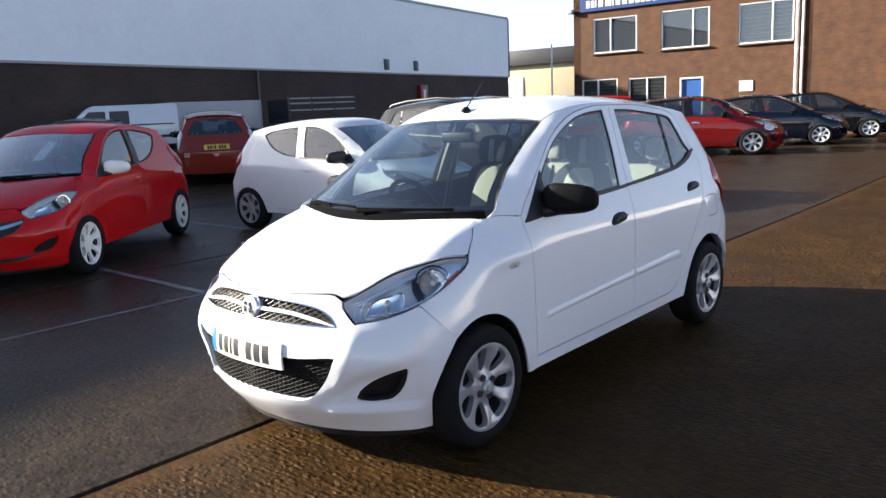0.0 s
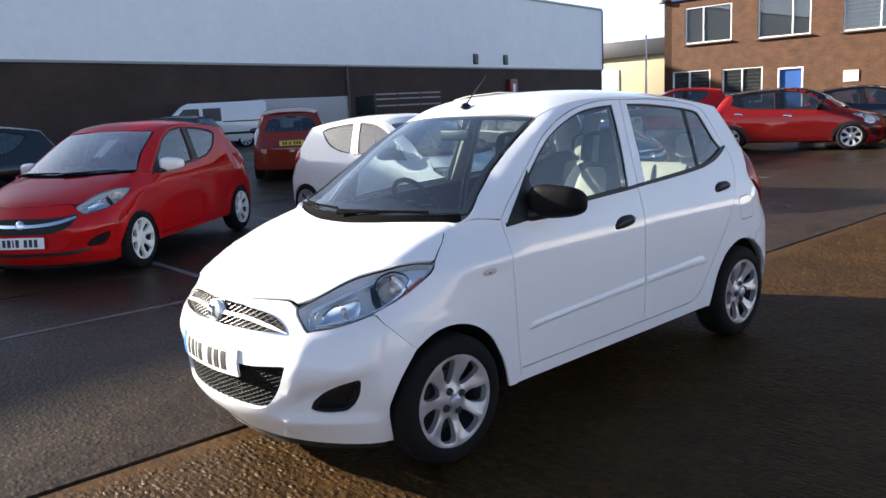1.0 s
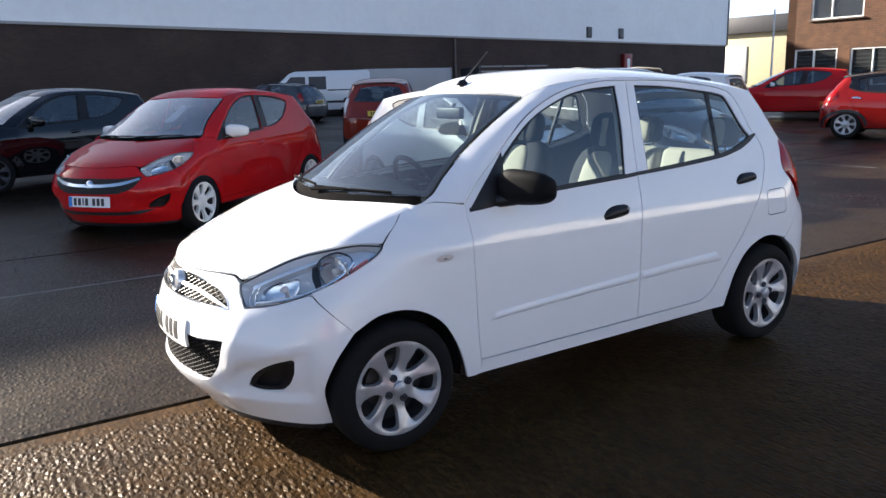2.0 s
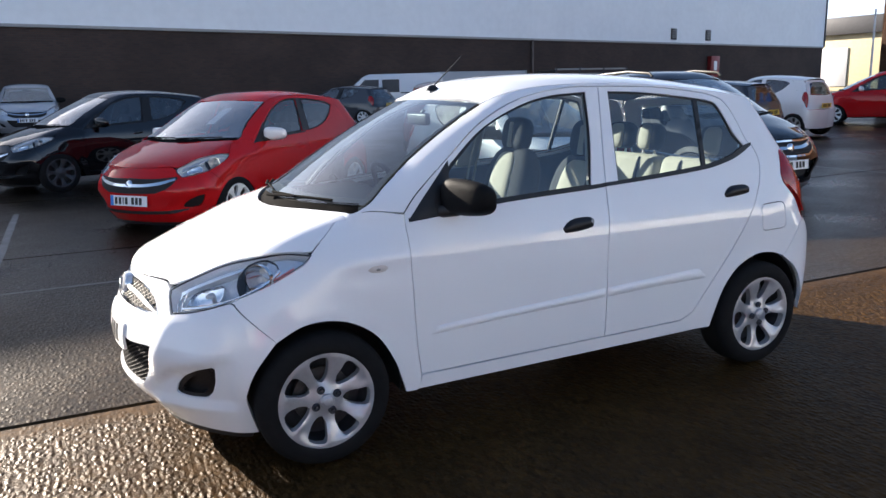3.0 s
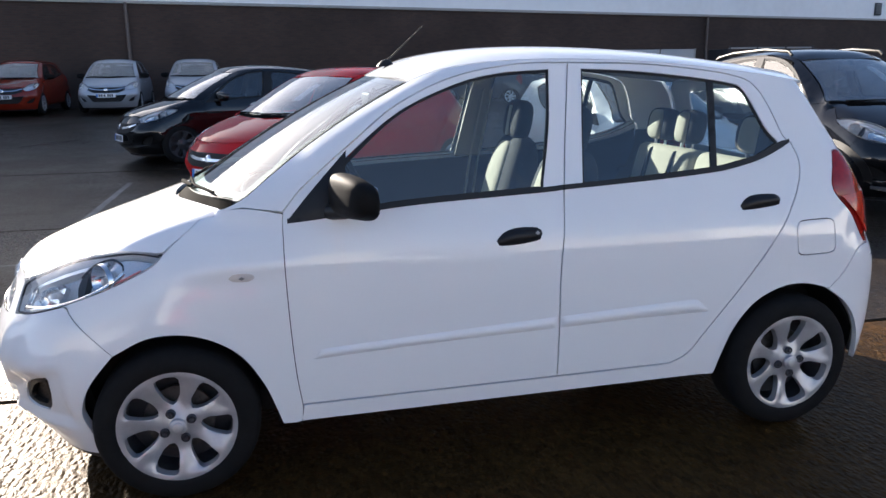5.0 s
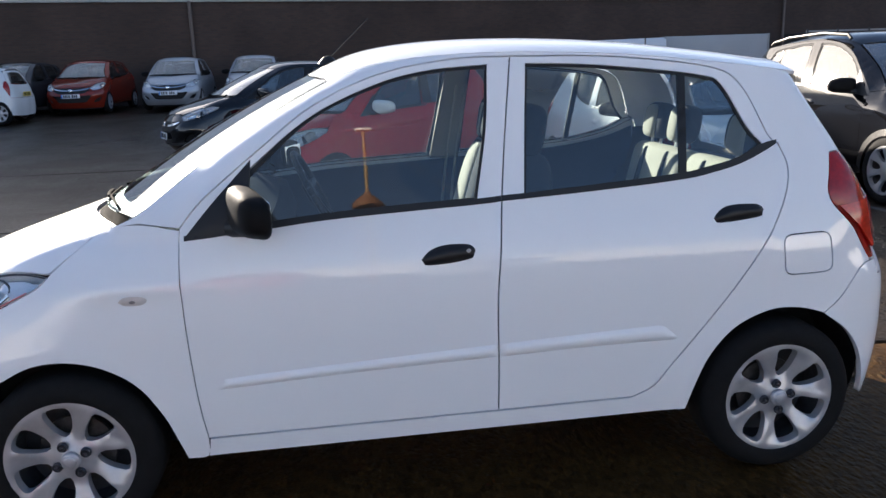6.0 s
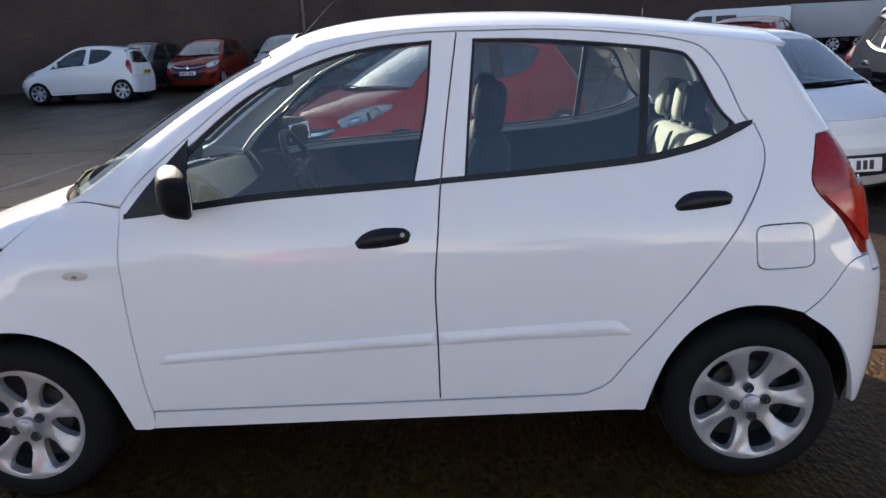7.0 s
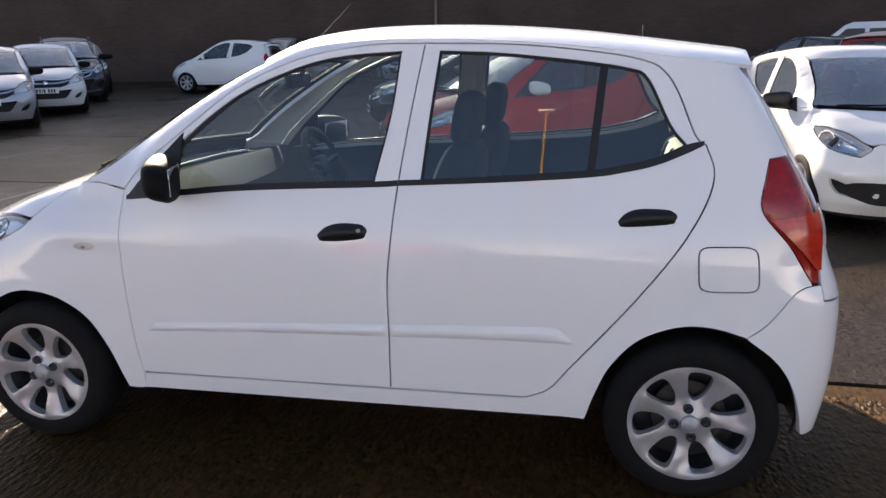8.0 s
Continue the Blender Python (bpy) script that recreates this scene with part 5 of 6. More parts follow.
def wall_slab(name, at, turn, length, low, high, thick, mat, holes=(), label="", kind="structure"):
    """An upright wall: along +x from its start, its face towards -y, with rectangular openings (s0, s1, z0, z1) through it."""
    ss = sorted({0, length, *[q for h in holes for q in h[:2]]})
    zs = sorted({low, high, *[q for h in holes for q in h[2:]]})
    bm = bmesh.new()
    uv = bm.loops.layers.uv.new("UVMap")
    def open_at(s, z):
        return any(h[0] < s < h[1] and h[2] < z < h[3] for h in holes) or not (0 < s < length and low < z < high)
    def quad(pts, uvs):
        f = bm.faces.new([bm.verts.new(p) for p in pts])
        for l, q in zip(f.loops, uvs):
            l[uv].uv = q
    for s0, s1 in zip(ss, ss[1:]):
        for z0, z1 in zip(zs, zs[1:]):
            if open_at((s0 + s1) / 2, (z0 + z1) / 2):
                continue
            quad([(s0, 0, z0), (s1, 0, z0), (s1, 0, z1), (s0, 0, z1)], [(s0, z0), (s1, z0), (s1, z1), (s0, z1)])
            quad([(s1, thick, z0), (s0, thick, z0), (s0, thick, z1), (s1, thick, z1)], [(s1, z0), (s0, z0), (s0, z1), (s1, z1)])
            m, h = (s0 + s1) / 2, (z0 + z1) / 2
            for p, q, probe in (((s0, z0), (s0, z1), (s0 - .01, h)), ((s1, z1), (s1, z0), (s1 + .01, h)), ((s0, z1), (s1, z1), (m, z1 + .01)), ((s1, z0), (s0, z0), (m, z0 - .01))):
                if open_at(*probe):
                    quad([(p[0], 0, p[1]), (q[0], 0, q[1]), (q[0], thick, q[1]), (p[0], thick, p[1])], [(p[0], p[1]), (q[0], q[1]), (q[0] + thick, q[1]), (p[0] + thick, p[1])])
    bmesh.ops.recalc_face_normals(bm, faces=bm.faces[:])
    ob = part(name, bm, mat, smooth=False)
    ob.matrix_basis = pose(*at, 0, 0, turn)
    return tagged(ob, label, "wall", kind=kind)


WH_TURN, WH_LEN = 10.5, 90.0
WH_END = (47.3, 35.2, 0)
_d = Vector((math.cos(radians(WH_TURN)), math.sin(radians(WH_TURN)), 0))
WH_START = tuple(Vector(WH_END) - WH_LEN * _d)
BRICK_BROWN = brick("dark_brown_brick", (.060, .036, .027), (.040, .026, .021), (.045, .036, .030), .5)
CLADDING = material("pale_wall_cladding", (.85, .86, .87), .5, scale=.6, vary=.05, bump=.002, bump_scale=3)
wall_slab("wall_warehouse", WH_START, WH_TURN, WH_LEN, -.6, 3.86, .3, BRICK_BROWN, label="dark brown brick lower wall of the warehouse")
up = wall_slab("wall_cladding", tuple(Vector(WH_START) + Vector((0, 0, 0))), WH_TURN, WH_LEN, 3.90, 8.35, .34, CLADDING, label="plain pale grey upper cladding of the warehouse")
up.matrix_basis = pose(*WH_START, 0, 0, WH_TURN) @ Matrix.Translation((0, -.06, 0))


def on_wall(s, out=0.0, z=0.0):
    """A place on the warehouse's face, s metres back from its end."""
    return pose(*WH_END, 0, 0, WH_TURN) @ Matrix.Translation((-s, -out, z))


def wall_item(name, size, s, z, out, mat, label, category, bevel=.01, parent=None):
    ob = part(name, box(size, (0, 0, 0), bevel), mat, parent)
    ob.matrix_basis = on_wall(s, out + size[1] / 2, z)
    return tagged(ob, label, category)


EDGE_GREY = material("grey_edge_trim", (.32, .32, .31), .5, vary=.1)
VENT_DARK = material("dark_vent_metal", (.05, .05, .055), .5, .3, vary=.2)
tagged(wall_item("trim", (WH_LEN, .10, .16), WH_LEN / 2, 8.43, .02, EDGE_GREY, "grey metal parapet capping along the warehouse", "trim"), kind="structure")
tagged(wall_item("trim", (WH_LEN, .04, .10), WH_LEN / 2, 3.88, .062, EDGE_GREY, "pale drip strip under the cladding", "trim"), kind="structure")
tagged(wall_item("trim", (.14, .16, 4.45), -.02, 6.12, -.04, VENT_DARK, "dark corner trim of the warehouse", "trim"), kind="structure")
side_wall = wall_slab("wall_warehouse_end", WH_END, WH_TURN + 90, 40, -.6, 8.3, .3, BRICK_BROWN, label="brown end wall of the warehouse")
roof_bm = box((WH_LEN, 40, .2), (0, 0, 0), 0)
wroof = part("warehouse_roof", roof_bm, EDGE_GREY, smooth=False)
wroof.matrix_basis = on_wall(WH_LEN / 2, -20.3, 8.2)
tagged(wroof, "flat grey warehouse roof", "roof", kind="structure")
for s in (17.12, 13.80):
    base = wall_item("wall_vent", (.46, .08, .62), s, 4.40, .06, VENT_DARK, "small dark louvred vent on the pale cladding", "vent")
    base["group"] = "cladding vents"
    for k in range(5):
        o = part("slat", box((.38, .05, .025), (0, -.055, -.2 + .1 * k), .004, 1, (30, 0, 0)), EDGE_GREY, base)
for s in (28.3, 53.4, 75):
    ob = part("downpipe", lathe([(.055, 0), (.055, 3.86)], 12, "z"), material("brown_pipe", (.11, .085, .075), .5, vary=.2))
    ob.matrix_basis = on_wall(s, .08, 0)
    tagged(ob, "brown rainwater pipe down the brick wall", "downpipe")
    for z in (.9, 2.2, 3.5):
        part("bracket", box((.16, .10, .04), (0, .03, z), .008, 1), VENT_DARK, ob)
fire = wall_item("fire_hose_cabinet", (.85, .30, 1.25), 13.2, 2.55, 0, material("red_cabinet", (.2, .012, .012), .4, vary=.15), "red metal cabinet fixed to the brown brick wall", "cabinet", .03)
part("cabinet_mark", box((.30, .01, .55), (0, -.155, .05), .004, 1), PLATE_WHITE, fire, "small pale notice")

# ---- offices ----
BRICK_RED = brick("orange_brown_brick", (.098, .038, .0125), (.066, .027, .0105), (.080, .045, .022), 2.6)
OFF_AT, OFF_TURN = (22.93, 13.8, 0), -84.0
UPPER = [(.82, 2.57, 3.36, 4.66), (3.49, 5.24, 3.31, 4.68), (6.22, 8.0, 3.27, 4.63)]
LOWER = [(.33, 1.81, 1.15, 2.40), (2.24, 3.69, 1.15, 2.37)]
DOOR = (4.20, 5.05, .18, 2.27)
wall_slab("wall_offices", OFF_AT, OFF_TURN, 8.54, -.4, 6.6, .32, BRICK_RED, [*UPPER, *LOWER, DOOR], "orange brick front of the two-storey offices")
OFF = pose(*OFF_AT, 0, 0, OFF_TURN)
wing = wall_slab("wall_wing", tuple(OFF @ Vector((8.54, -.35, 0))), OFF_TURN, 14, -.4, 6.9, .32, BRICK_RED, label="orange brick wing of the offices, standing slightly forward")
ret = wall_slab("wall_return", tuple(OFF @ Vector((8.54, .3, 0))), OFF_TURN - 90, .65, -.4, 6.9, .1, BRICK_RED, label="short brick return")
gable = wall_slab("wall_gable", tuple(OFF @ Vector((0, 9, 0))), OFF_TURN - 90, 9, -.4, 6.6, .3, BRICK_RED, label="brick end wall of the offices")
oroof = part("office_roof", box((22.6, 9.4, .25), (11.2, 4.4, 6.75), .02), EDGE_GREY, smooth=False)
oroof.matrix_basis = OFF
tagged(oroof, "flat roof of the brick offices", "roof", kind="structure")
# One dark sheet behind the panes; the rooms' dimness is put into its colour
inner = part("office_back", box((8.2, .1, 6.4), (4.2, 3.2, 3.2), 0), material("room_shade_grey", (.12, .12, .12), .9), smooth=False)
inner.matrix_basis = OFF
tagged(inner, "plain dark sheet behind the office windows, standing in for dim rooms", "wall", kind="structure")
FRAME_WHITE = material("white_window_frame", (.74, .74, .72), .4, vary=.06)
ROOM_GLASS = glass("office_glass", (.5, .56, .58), 1.8, .05)
SILL = material("brown_sill", (.07, .045, .03), .7, vary=.15)
BLIND = material("pale_blind", (.5, .5, .48), .7, vary=.05)


def office_window(n, s0, s1, z0, z1, split=.5, blinds=False):
    """A white-framed window with a mullion, two panes and a sill."""
    w = tagged(new("window_%d" % n), "white-framed two-pane window in the brick offices", "window", "office windows", "structure")
    w.matrix_basis = OFF
    ws, h = s1 - s0, z1 - z0
    bm = bmesh.new()
    for x in (s0 + .025, s0 + ws * split, s1 - .025):
        box((.05, .08, h), (x, .06, (z0 + z1) / 2), .008, 1, bm=bm)
    for z in (z0 + .025, z1 - .025):
        box((ws, .078, .05), ((s0 + s1) / 2, .061, z), .008, 1, bm=bm)
    part("window_frame", bm, FRAME_WHITE, w)
    part("window_sill", box((ws + .10, .16, .05), ((s0 + s1) / 2, -.02, z0 - .025), .01, 1), SILL, w)
    for a, b in ((s0, s0 + ws * split), (s0 + ws * split, s1)):
        part("pane", box((b - a - .07, .008, h - .12), ((a + b) / 2, .075, (z0 + z1) / 2), 0), ROOM_GLASS, w, smooth=False)
    if blinds:
        for k in range(int(h / .13)):
            part("blind_slat", box((ws - .14, .05, .012), ((s0 + s1) / 2, .16, z0 + .1 + .13 * k), 0, turn=(35, 0, 0)), BLIND, w, smooth=False)


for i, q in enumerate(UPPER + LOWER):
    office_window(i + 1, *q, split=(.40, .66, .62, .45, .5)[i], blinds=i > 1)
door = tagged(new("door_1"), "closed blue door in a white frame", "door", kind="structure")
door.matrix_basis = OFF
s0, s1, z0, z1 = DOOR
part("door_leaf", box((s1 - s0 - .12, .05, z1 - z0 - .06), ((s0 + s1) / 2, .10, (z0 + z1) / 2 - .03), .006, 1), material("blue_door_paint", (.03, .09, .30), .4, vary=.08), door)
bm = bmesh.new()
for x in (s0 + .03, s1 - .03):
    box((.06, .12, z1 - z0), (x, .06, (z0 + z1) / 2), .006, 1, bm=bm)
box((s1 - s0 - .12, .118, .06), ((s0 + s1) / 2, .06, z1 - .03), .006, 1, bm=bm)
part("door_frame", bm, FRAME_WHITE, door)
part("door_handle", box((.12, .05, .03), (s1 - .16, .06, 1.25), .01, 2), CHROME, door)
sign = part("shop_sign", box((9.0 - .35, .10, .60), (.35 + 4.3, -.06, 5.24), .015, 1), material("navy_sign_board", (.02, .045, .16), .4, vary=.05))
sign.matrix_basis = OFF
tagged(sign, "long navy blue sign board with pale plain bars", "sign")
bm = bmesh.new()
x = .55
for wlen in (.22, .20, .09, .30, .36, .12, .28, .30, .30, .26, .20, .24, .36, .32, .30, .30, .28):
    box((wlen * .62, .012, .26), (x + wlen / 2, -.116, 5.20), 0, bm=bm)
    x += wlen * .78 + .03
part("sign_bars", bm, FRAME_WHITE, sign, smooth=False)
for s in (8.12, 8.31):
    o = part("downpipe", lathe([(.05, .1), (.05, 6.5)], 12, "z"), FRAME_WHITE)
    o.matrix_basis = OFF @ Matrix.Translation((s, -.08, 0))
    tagged(o, "white rainwater pipe on the brick offices", "downpipe")
    for z in (1, 3, 5):
        part("bracket", box((.14, .09, .04), (0, .03, z), .006, 1), FRAME_WHITE, o)
o = part("wall_notice", box((.46, .03, .36), (6.53, -.015, 1.86), .005, 1), FRAME_WHITE)
o.matrix_basis = OFF
tagged(o, "plain white notice on the brick wall", "notice")
o = part("security_lamp", box((.22, .2, .16), (-.05, -.14, 5.0), .03, 2), EDGE_GREY)
o.matrix_basis = OFF
tagged(o, "grey floodlight on the corner of the offices", "lamp")
part("lamp_arm", tube([(.05, .0, 4.9), (-.02, -.1, 4.95), (-.1, -.2, 5.05)], .03, 8), EDGE_GREY, o)

# ---- across the yard behind the camera, which the paint and the panes mirror ----
# Unseen walls, added to bounce sun and lay bright bands on the doors
SOUTH = material("pale_bounce_wall", (.80, .79, .76), .8, scale=1.5, vary=.1)
wall_slab("wall_bounce_south", (60, -24, 0), 180, 45, -.2, 3.6, .4, SOUTH, label="long low pale wall across the yard, unseen, added for bounce and reflections")
wall_slab("wall_bounce_west", (15, -24, 0), 180, 60, -.2, 3.0, .4, material("grey_bounce_wall", (.45, .44, .43), .8, scale=1.5, vary=.12), label="low grey wall across the yard, unseen, added for bounce and reflections")

post = part("tall_post", lathe([(.06, 0), (.05, .3), (.034, 3), (.025, 6.62), (.001, 6.64)], 14, "z"), material("yellow_post_paint", (.24, .155, .055), .6, vary=.15))
post.matrix_basis = pose(.05, -8.4, 0)
tagged(post, "tall slim yellow post with a rusty collar near its top", "post")
part("cap", box((.26, .09, .06), (0, 0, 6.66), .02, 2), FRAME_WHITE, post)
part("rusty_collar", lathe([(.05, 4.90), (.22, 4.94), (.25, 5.02), (.17, 5.12), (.08, 5.20), (.05, 5.26)], 20, "z"), material("rusty_orange", (.17, .07, .025), .7, vary=.25), post)

# ---- low unit between the two, with a post and a parked pale van ----
unit = tagged(new("low_unit"), "low flat-roofed unit with a dark fascia and cream front", "building")
unit.matrix_basis = pose(66.6, 53.3, 0, 0, 0, -82) @ Matrix.Diagonal((1.5, 1.5, 1.42, 1))
part("fascia", box((9, .5, 1.15), (4, -.05, 4.75), .03), VENT_DARK, unit)
part("unit_wall", box((9, .3, 4.6), (4, .2, 2.2), .02), material("cream_render", (.52, .45, .28), .8, vary=.12), unit)
part("shutter", box((2.6, .06, 2.6), (2.2, .02, 2.0), .01), material("pale_shutter", (.66, .66, .66), .5, vary=.06), unit)
post = part("lamp_post", lathe([(.07, 0), (.06, 3), (.05, 5.4), (.01, 5.42)], 12, "z"), FRAME_WHITE)
post.matrix_basis = pose(39.6, 25.9, 0)
tagged(post, "slim pale steel post", "post")


# ---- commercial vehicles by the warehouse ----
def panel_van(at, turn, mat, label):
    """A panel van, its nose towards -x: lofted body, screens, lamps, wheels."""
    van = tagged(new("panel_van"), label, "van")
    stations = [(-2.35, .50, .86, .80), (-2.3, .35, 1.0, .88), (-1.75, .30, 1.18, .93), (-1.55, .28, 1.30, .94), (-.95, .28, 1.85, .95), (-.7, .28, 1.95, .95), (2.25, .28, 1.97, .95), (2.38, .35, 1.90, .93)]
    bm, rows = bmesh.new(), []
    for x, lo, hi, w in stations:
        top = w - .12 * max(0, min(1, (hi - 1.0)))
        sec = [(w * .95, lo), (w, lo + .12), (w, min(1.1, hi - .06)), (top + .04, hi - .12), (top - .05, hi - .02), (0, hi)]
        rows.append([bm.verts.new((x, -y, z)) for y, z in sec] + [bm.verts.new((x, y, z)) for y, z in sec[-2::-1]])
    for a, b in zip(rows, rows[1:]):
        for i in range(len(a) - 1):
            bm.faces.new((a[i], b[i], b[i + 1], a[i + 1]))
    bm.faces.new(rows[0])
    bm.faces.new(rows[-1][::-1])
    bmesh.ops.recalc_face_normals(bm, faces=bm.faces[:])
    body = part("body", bm, mat, van)
    for s in (-1, 1):
        v = [(-1.40, s * .952, 1.15), (-.30, s * .957, 1.15), (-.30, s * .90, 1.70), (-.88, s * .90, 1.70)]
        piece("side_window", v, [(0, 1, 2, 3)], VENT_DARK, van)
        piece("side_window", [(-.16, s * .957, 1.15), (.55, s * .957, 1.15), (.55, s * .90, 1.70), (-.16, s * .90, 1.70)], [(0, 1, 2, 3)], VENT_DARK, van)
        part("door_rail", box((1.6, .02, .05), (1.4, s * .955, 1.12), .006, 1), BLACK_PLASTIC, van)
        bm = box((.16, .06, .26), (-1.28, s * 1.03, 1.2), .03, 2)
        part("door_mirror", bm, BLACK_PLASTIC, van)
        part("tail_lamp", box((.05, .10, .34), (2.365, s * .83, 1.0), .015, 2), RED_LENS, van)
        part("headlamp", box((.14, .26, .20), (-2.2, s * .68, .86), .04, 2, (0, 30, 0)), PALE_LENS, van)
        part("side_moulding", box((3.4, .03, .10), (.4, s * .955, .62), .01, 1), BLACK_PLASTIC, van)
    v = [(-1.53, -.80, 1.33), (-1.53, .80, 1.33), (-.99, .74, 1.80), (-.99, -.74, 1.80)]
    piece("windscreen", [(a - .02, b, c + .02) for a, b, c in v], [(0, 1, 2, 3)], VENT_DARK, van)
    for s in (-1, 1):
        piece("rear_pane", [(2.385, s * .08, 1.2), (2.385, s * .75, 1.2), (2.375, s * .70, 1.7), (2.375, s * .08, 1.7)], [(0, 1, 2, 3)], VENT_DARK, van)
    part("front_bumper", box((.2, 1.7, .34), (-2.28, 0, .42), .06, 3), BLACK_PLASTIC, van)
    part("rear_bumper", box((.14, 1.8, .22), (2.36, 0, .42), .04, 2), BLACK_PLASTIC, van)
    part("door_gap", box((.02, .03, 1.4), (2.385, 0, 1.15), .004, 1), BLACK_PLASTIC, van)
    plate(van, (2.40, 0, .95), (0, 0, 90), True)
    for x in (-1.55, 1.45):
        for y in (-.93, .93):
            wheel(van, x, y, 1.14, 20 * x, False)
    van.matrix_basis = pose(at[0], at[1], float(ground_height(*at)), 0, 0, turn) @ Matrix.Diagonal((.92, .92, .88, 1))
    return van


VAN_WHITE = paint("van_white", (.72, .73, .75))
panel_van((9.6, 25.2), -22, VAN_WHITE, "white panel van parked by the brown brick wall")
GREY_BOX = material("grey_box_body", (.38, .40, .42), .5, scale=1.2, vary=.08)


def box_trailer(at, turn, long, low, high, mat, label):
    """A box body on a chassis with two wheels a side."""
    tr = tagged(new("box_trailer"), label, "trailer")
    part("box_body", box((long, 2.1, high - low), (0, 0, (low + high) / 2), .03, 2), mat, tr)
    part("chassis", box((long, 1.2, .16), (0, 0, low - .09), .02, 1), VENT_DARK, tr)
    for x in (-.45, .45):
        for y in (-.92, .92):
            wheel(tr, x, y, 1.1, 0, False)
    for x in (-long / 2 + .02, long / 2 - .02):
        part("corner_post", box((.06, .06, high - low + .03), (x, -1.05, (low + high) / 2), .01, 1), EDGE_GREY, tr)
    tr.matrix_basis = pose(at[0], at[1], float(ground_height(*at)), 0, 0, turn)
    return tr


box_trailer((14.2, 26.3), -8, 3.9, .55, 1.74, GREY_BOX, "grey box trailer parked against the brick wall")


def flat_trailer(at, turn):
    tr = tagged(new("flatbed_trailer"), "dark flatbed trailer with open metal sides", "trailer")
    part("deck", box((3.6, 1.9, .12), (0, 0, .72), .02, 1), VENT_DARK, tr)
    for z in (1.2, 1.5, 1.72):
        part("side_rail", box((3.6, .05, .07), (0, -.93, z), .01, 1), EDGE_GREY, tr)
    for x in (-1.75, -.6, .6, 1.75):
        part("stake", box((.07, .07, 1.05), (x, -.93, 1.28), .01, 1), VENT_DARK, tr)
    part("headboard", box((.05, 1.9, .9), (-1.8, 0, 1.25), .01, 1), VENT_DARK, tr)
    for x in (-.4, .4):
        for y in (-.9, .9):
            wheel(tr, x, y, 1.1, 0, False)
    tr.matrix_basis = pose(at[0], at[1], float(ground_height(*at)), 0, 0, turn)


flat_trailer((19.6, 26.0), -8)

# ---- cars ----
hero = hatchback("hatchback_car", WHITE, cell=.024, fine=True, label="glossy white five-door hatchback with black mirrors on the wet yard")


def shaper(length=1.0, width=1.0, height=1.0, rake=0.0, tail=0.0, drop=0.0):
    """Stretches the hatchback: length by the wheelbase, rake leans the screen back, tail stretches the overhang."""
    def warp(p):
        q = np.array(p, float)
        z = q[:, 2]
        k = np.clip((z - .95) / .5, 0, 1)
        q[:, 0] = q[:, 0] * length + rake * k * np.clip((.6 - q[:, 0]) / 1.2, 0, 1) + tail * np.clip((q[:, 0] - 1.35) / .3, 0, 1)
        q[:, 1] *= width
        q[:, 2] = z * height - drop * k
        return q
    return warp


def stand(car, x, y, turn):
    car.matrix_basis = pose(x, y, float(ground_height(x, y)), 0, 0, turn)
    return car


def repaint(car, old, fresh):
    for o in car.children_recursive:
        if o.type == "MESH" and o.material_slots and o.material_slots[0].material == old:
            o.material_slots[0].link = "OBJECT"
            o.material_slots[0].material = fresh


def another(car, x, y, turn, fresh=None, old=None, label="", name=""):
    c = copy_thing(car, pose(x, y, float(ground_height(x, y)), 0, 0, turn))
    if fresh:
        repaint(c, old, fresh)
    if name:
        c.name = name
    return tagged(c, label)


RED = paint("red_paint", (.42, .008, .009), coat=.55)
BLACK = paint("black_paint", (.006, .006, .007))
PEARL = paint("pearl_white_paint", (.74, .745, .75))
ORANGE = paint("orange_red_paint", (.20, .022, .010))
SILVER = paint("silver_paint", (.50, .52, .56), .6)
BLUE = paint("dark_blue_paint", (.003, .004, .012))
MINI_RED = paint("bright_red_paint", (.19, .008, .006), coat=.7)
GREY = paint("dark_grey_paint", (.05, .052, .058), .3)
WIDE_BAR = [halved([(0, .668), (.15, .670), (.30, .692), (.43, .728)], [(.435, .708), (.30, .660), (.15, .640), (0, .637)])]

red = hatchback("red_car", RED, shaper(1.055, 1.06, .985, .10, .04), .045, label="red three-door hatchback with white mirrors and bright grille bar", mirror_mat=PEARL, rim_mat=FRAME_WHITE, wheel_scale=1.1, grille_bar=WIDE_BAR, three_door=True, handle_mat=RED, seats=(GREY, SEAT_BLACK), mouth=True, mouth_z=-.085, plain_nose=True, shut_intake=True, plate_z=.405, dark_posts=True, sheets=True)
stand(red, .08, 6.47, 39.6)
ka = hatchback("white_car", PEARL, shaper(.985, 1.03, .935, .05, -.02), .045, label="white three-door hatchback with a wet bonnet", mirror_mat=BLACK_PLASTIC, wheel_scale=1.04, three_door=True, handle_mat=PEARL, seats=(GREY, SEAT_BLACK), plain_nose=True, plate_z=.37, low_mouth=True)
stand(ka, 3.22, 5.0, 96)
suv = hatchback("black_suv", BLACK, shaper(1.09, 1.10, 1.08, .0, .12), .05, label="black compact crossover with a broad chrome grille", category="suv", wheel_scale=1.2, grille_bar=WIDE_BAR, cladding=BLACK_PLASTIC, rails=True, mouth=True, skid=True, plate_z=.47, sheets=True, handle_mat=BLACK, seats=(GREY, SEAT_BLACK))
stand(suv, 5.75, 4.9, 90)
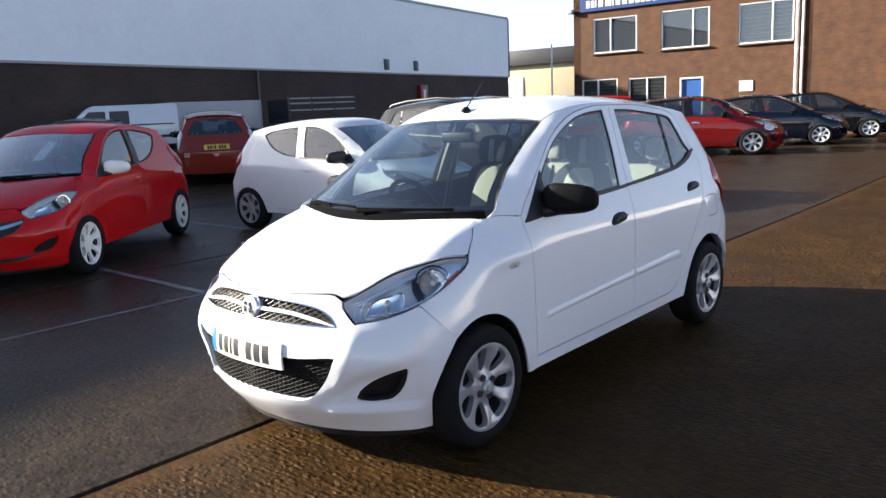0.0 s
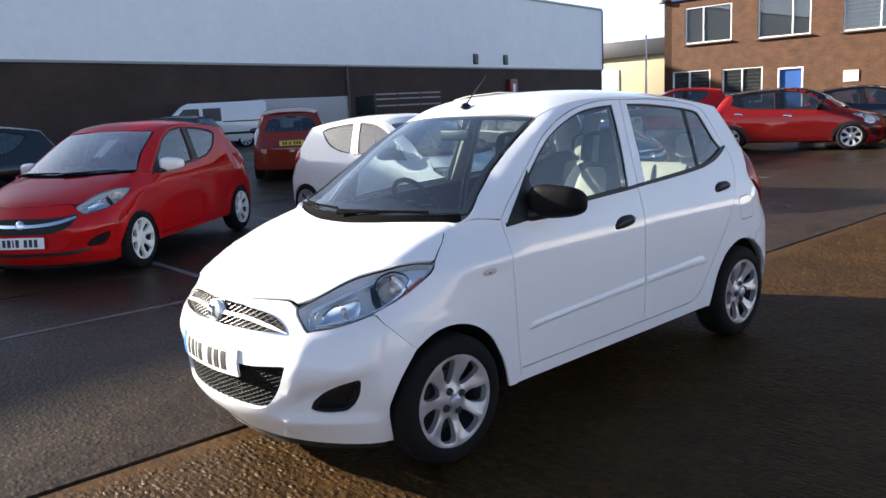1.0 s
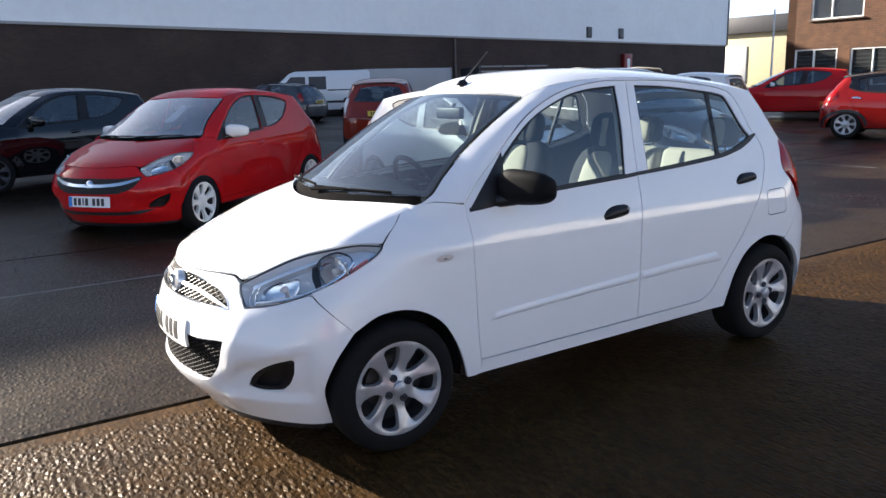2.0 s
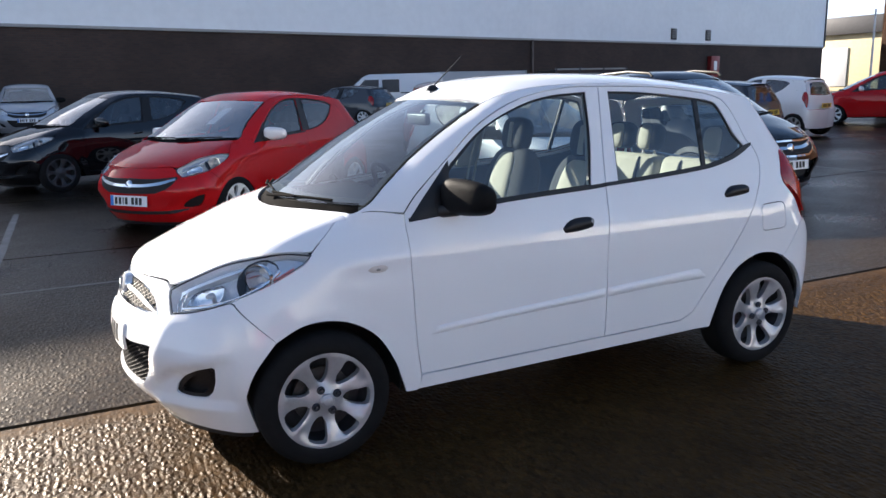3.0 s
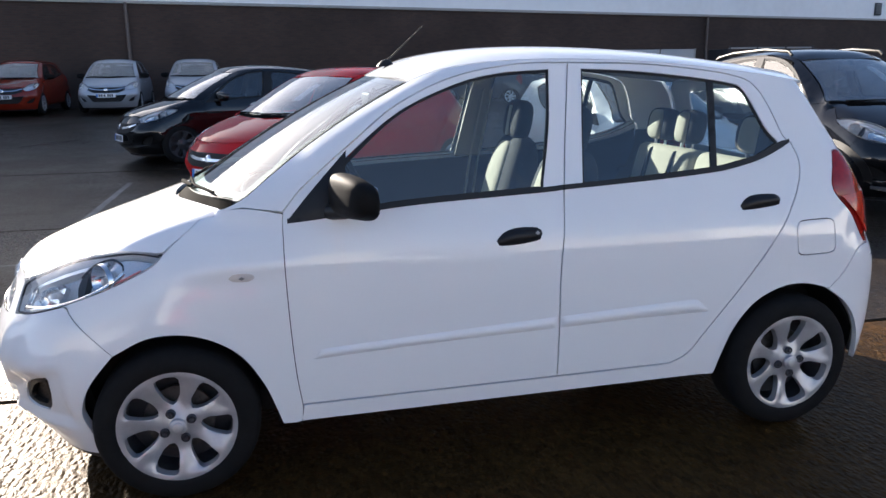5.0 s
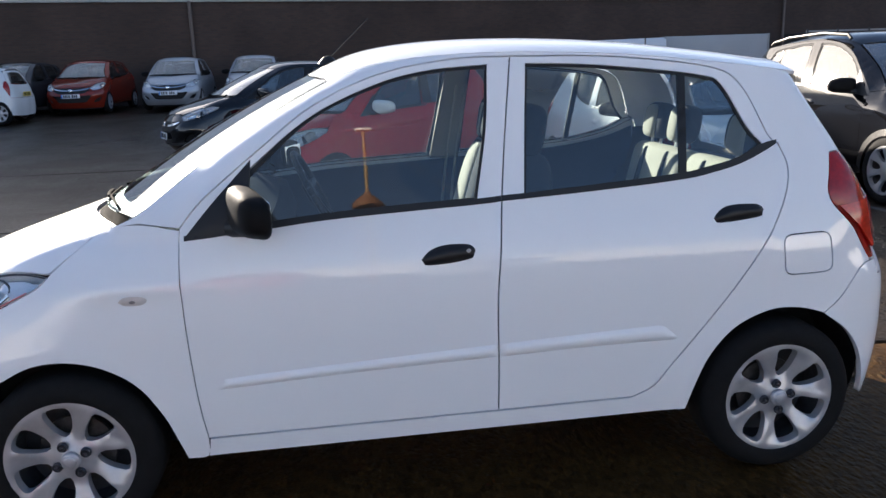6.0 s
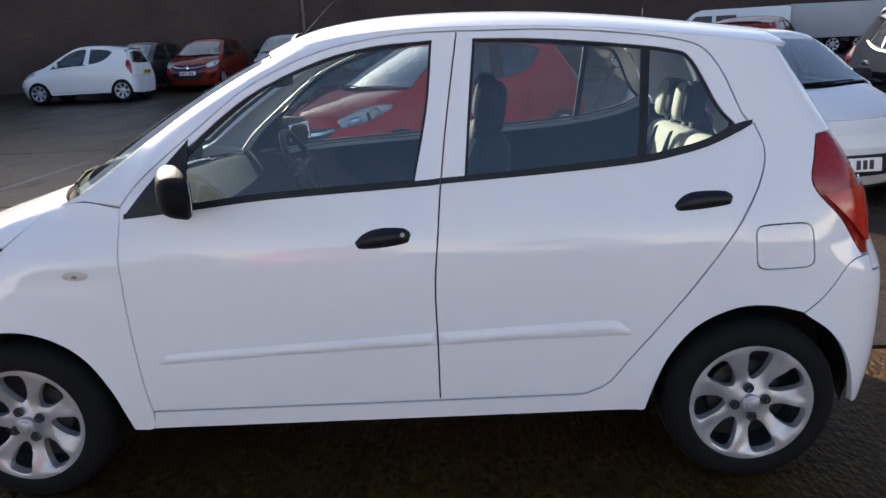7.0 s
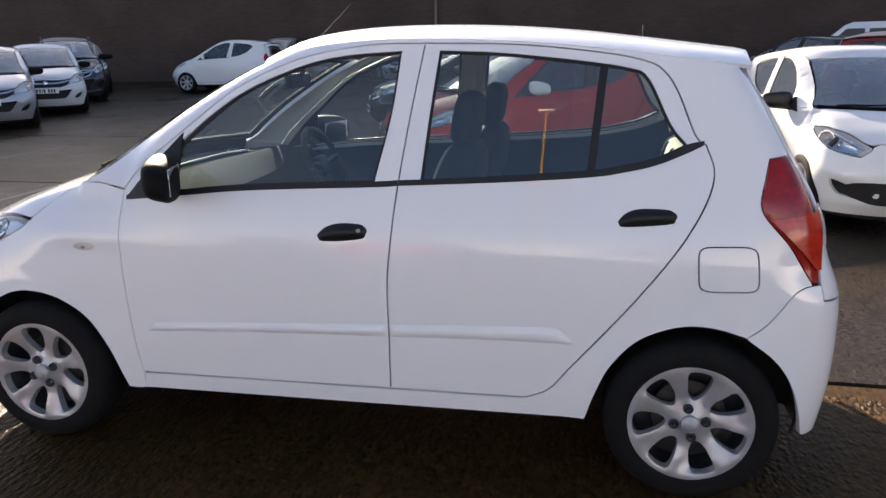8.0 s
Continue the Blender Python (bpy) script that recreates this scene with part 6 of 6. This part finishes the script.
mini = hatchback("red_hatch", MINI_RED, shaper(1.08, 1.10, .95, -.10, .08), .06, label="bright red hatchback with a black roof and dark wheel-arch trim", wheel_scale=1.12, roof_mat=BLACK, dark_top=BLACK, cladding=BLACK_PLASTIC, handle_mat=CHROME, seats=(GREY, SEAT_BLACK), round_lamps=True)
stand(mini, 15.5, 5.5, 112)
silver = hatchback("silver_car", SILVER, shaper(1.06, 1.07, 1.0, .08, .05), .08, label="silver hatchback parked facing the yard", wheel_scale=1.1, grille_bar=WIDE_BAR, mouth=True, handle_mat=SILVER, seats=(GREY, SEAT_BLACK))
stand(silver, -5.2, 22.5, 90)
bubble = hatchback("small_white_car", PEARL, shaper(.965, 1.02, .97, .10, -.06), .07, label="small rounded white hatchback parked side-on", wheel_scale=1.05, three_door=True, handle_mat=PEARL, mirror_mat=PEARL, seats=(RED, SEAT_BLACK))
stand(bubble, -10.0, 18.75, 0)

blk = another(red, -1.27, 10.7, 22, BLACK, RED, "black hatchback beside the red one", "black_car")
repaint(blk, PEARL, BLACK)
repaint(blk, FRAME_WHITE, VENT_DARK)
another(silver, -2.9, 23.2, 90, None, None, "silver-blue hatchback parked facing the yard")
another(silver, -7.8, 22.4, 88, ORANGE, SILVER, "orange-red hatchback by the brick wall", "orange_car")
another(silver, -9.8, 22.0, 84, GREY, SILVER, "dark grey hatchback by the brick wall", "grey_car")
tail_car = another(silver, 6.3, 13.2, -121.5, ORANGE, SILVER, "orange-red hatchback seen from behind, with a yellow plate", "orange_car")
repaint(tail_car, RED_LENS, PALE_LENS)
low_car = another(red, 7.3, 22.2, -53, GREY, RED, "dark grey hatchback parked before the white van", "grey_car")
repaint(low_car, PEARL, GREY)
low_car.matrix_basis = pose(6.9, 22.4, float(ground_height(6.9, 22.4)), 0, 0, -53) @ Matrix.Diagonal((1, 1, .86, 1))
another(silver, -11.6, 10.9, 128, None, None, "silver hatchback parked at an angle")
another(silver, -12.5, 13.7, 128, PEARL, SILVER, "pale hatchback parked at an angle", "pale_car")
another(suv, -14.0, 16.6, 128, GREY, BLACK, "dark grey crossover parked at an angle", "grey_suv")
another(silver, -15.6, 19.2, 128, GREY, SILVER, "dark hatchback parked at an angle", "grey_car")
for x, y, fresh, what, kind in ((18.75, 4.85, BLUE, "dark blue hatchback in the row by the offices", "blue_car"), (21.75, 4.35, BLACK, "black car in the row by the offices", "black_car")):
    far = another(red, x, y, 112, fresh, RED, what, kind)
    repaint(far, PEARL, fresh)
    far.matrix_basis = far.matrix_basis @ Matrix.Diagonal((1, 1, .92, 1))
another(red, 19.6, 11.2, -58, None, None, "red hatchback by the offices")
another(ka, 11.6, 10.2, -75, GREY, PEARL, "dark grey hatchback seen from behind", "grey_car")
another(bubble, 14.2, 10.8, -75, None, None, "white hatchback seen from behind")
another(red, -1.6, -9.2, -90, None, None, "red hatchback across the yard facing the white one")
# Two more, unseen, added so the paint has pale shapes to mirror
another(silver, 1.6, -9.6, -90, None, None, "silver hatchback across the yard, unseen, added for the paint to mirror")
another(silver, -4.6, -9.4, -90, PEARL, SILVER, "pale hatchback across the yard, unseen, added for the paint to mirror", "pale_car")
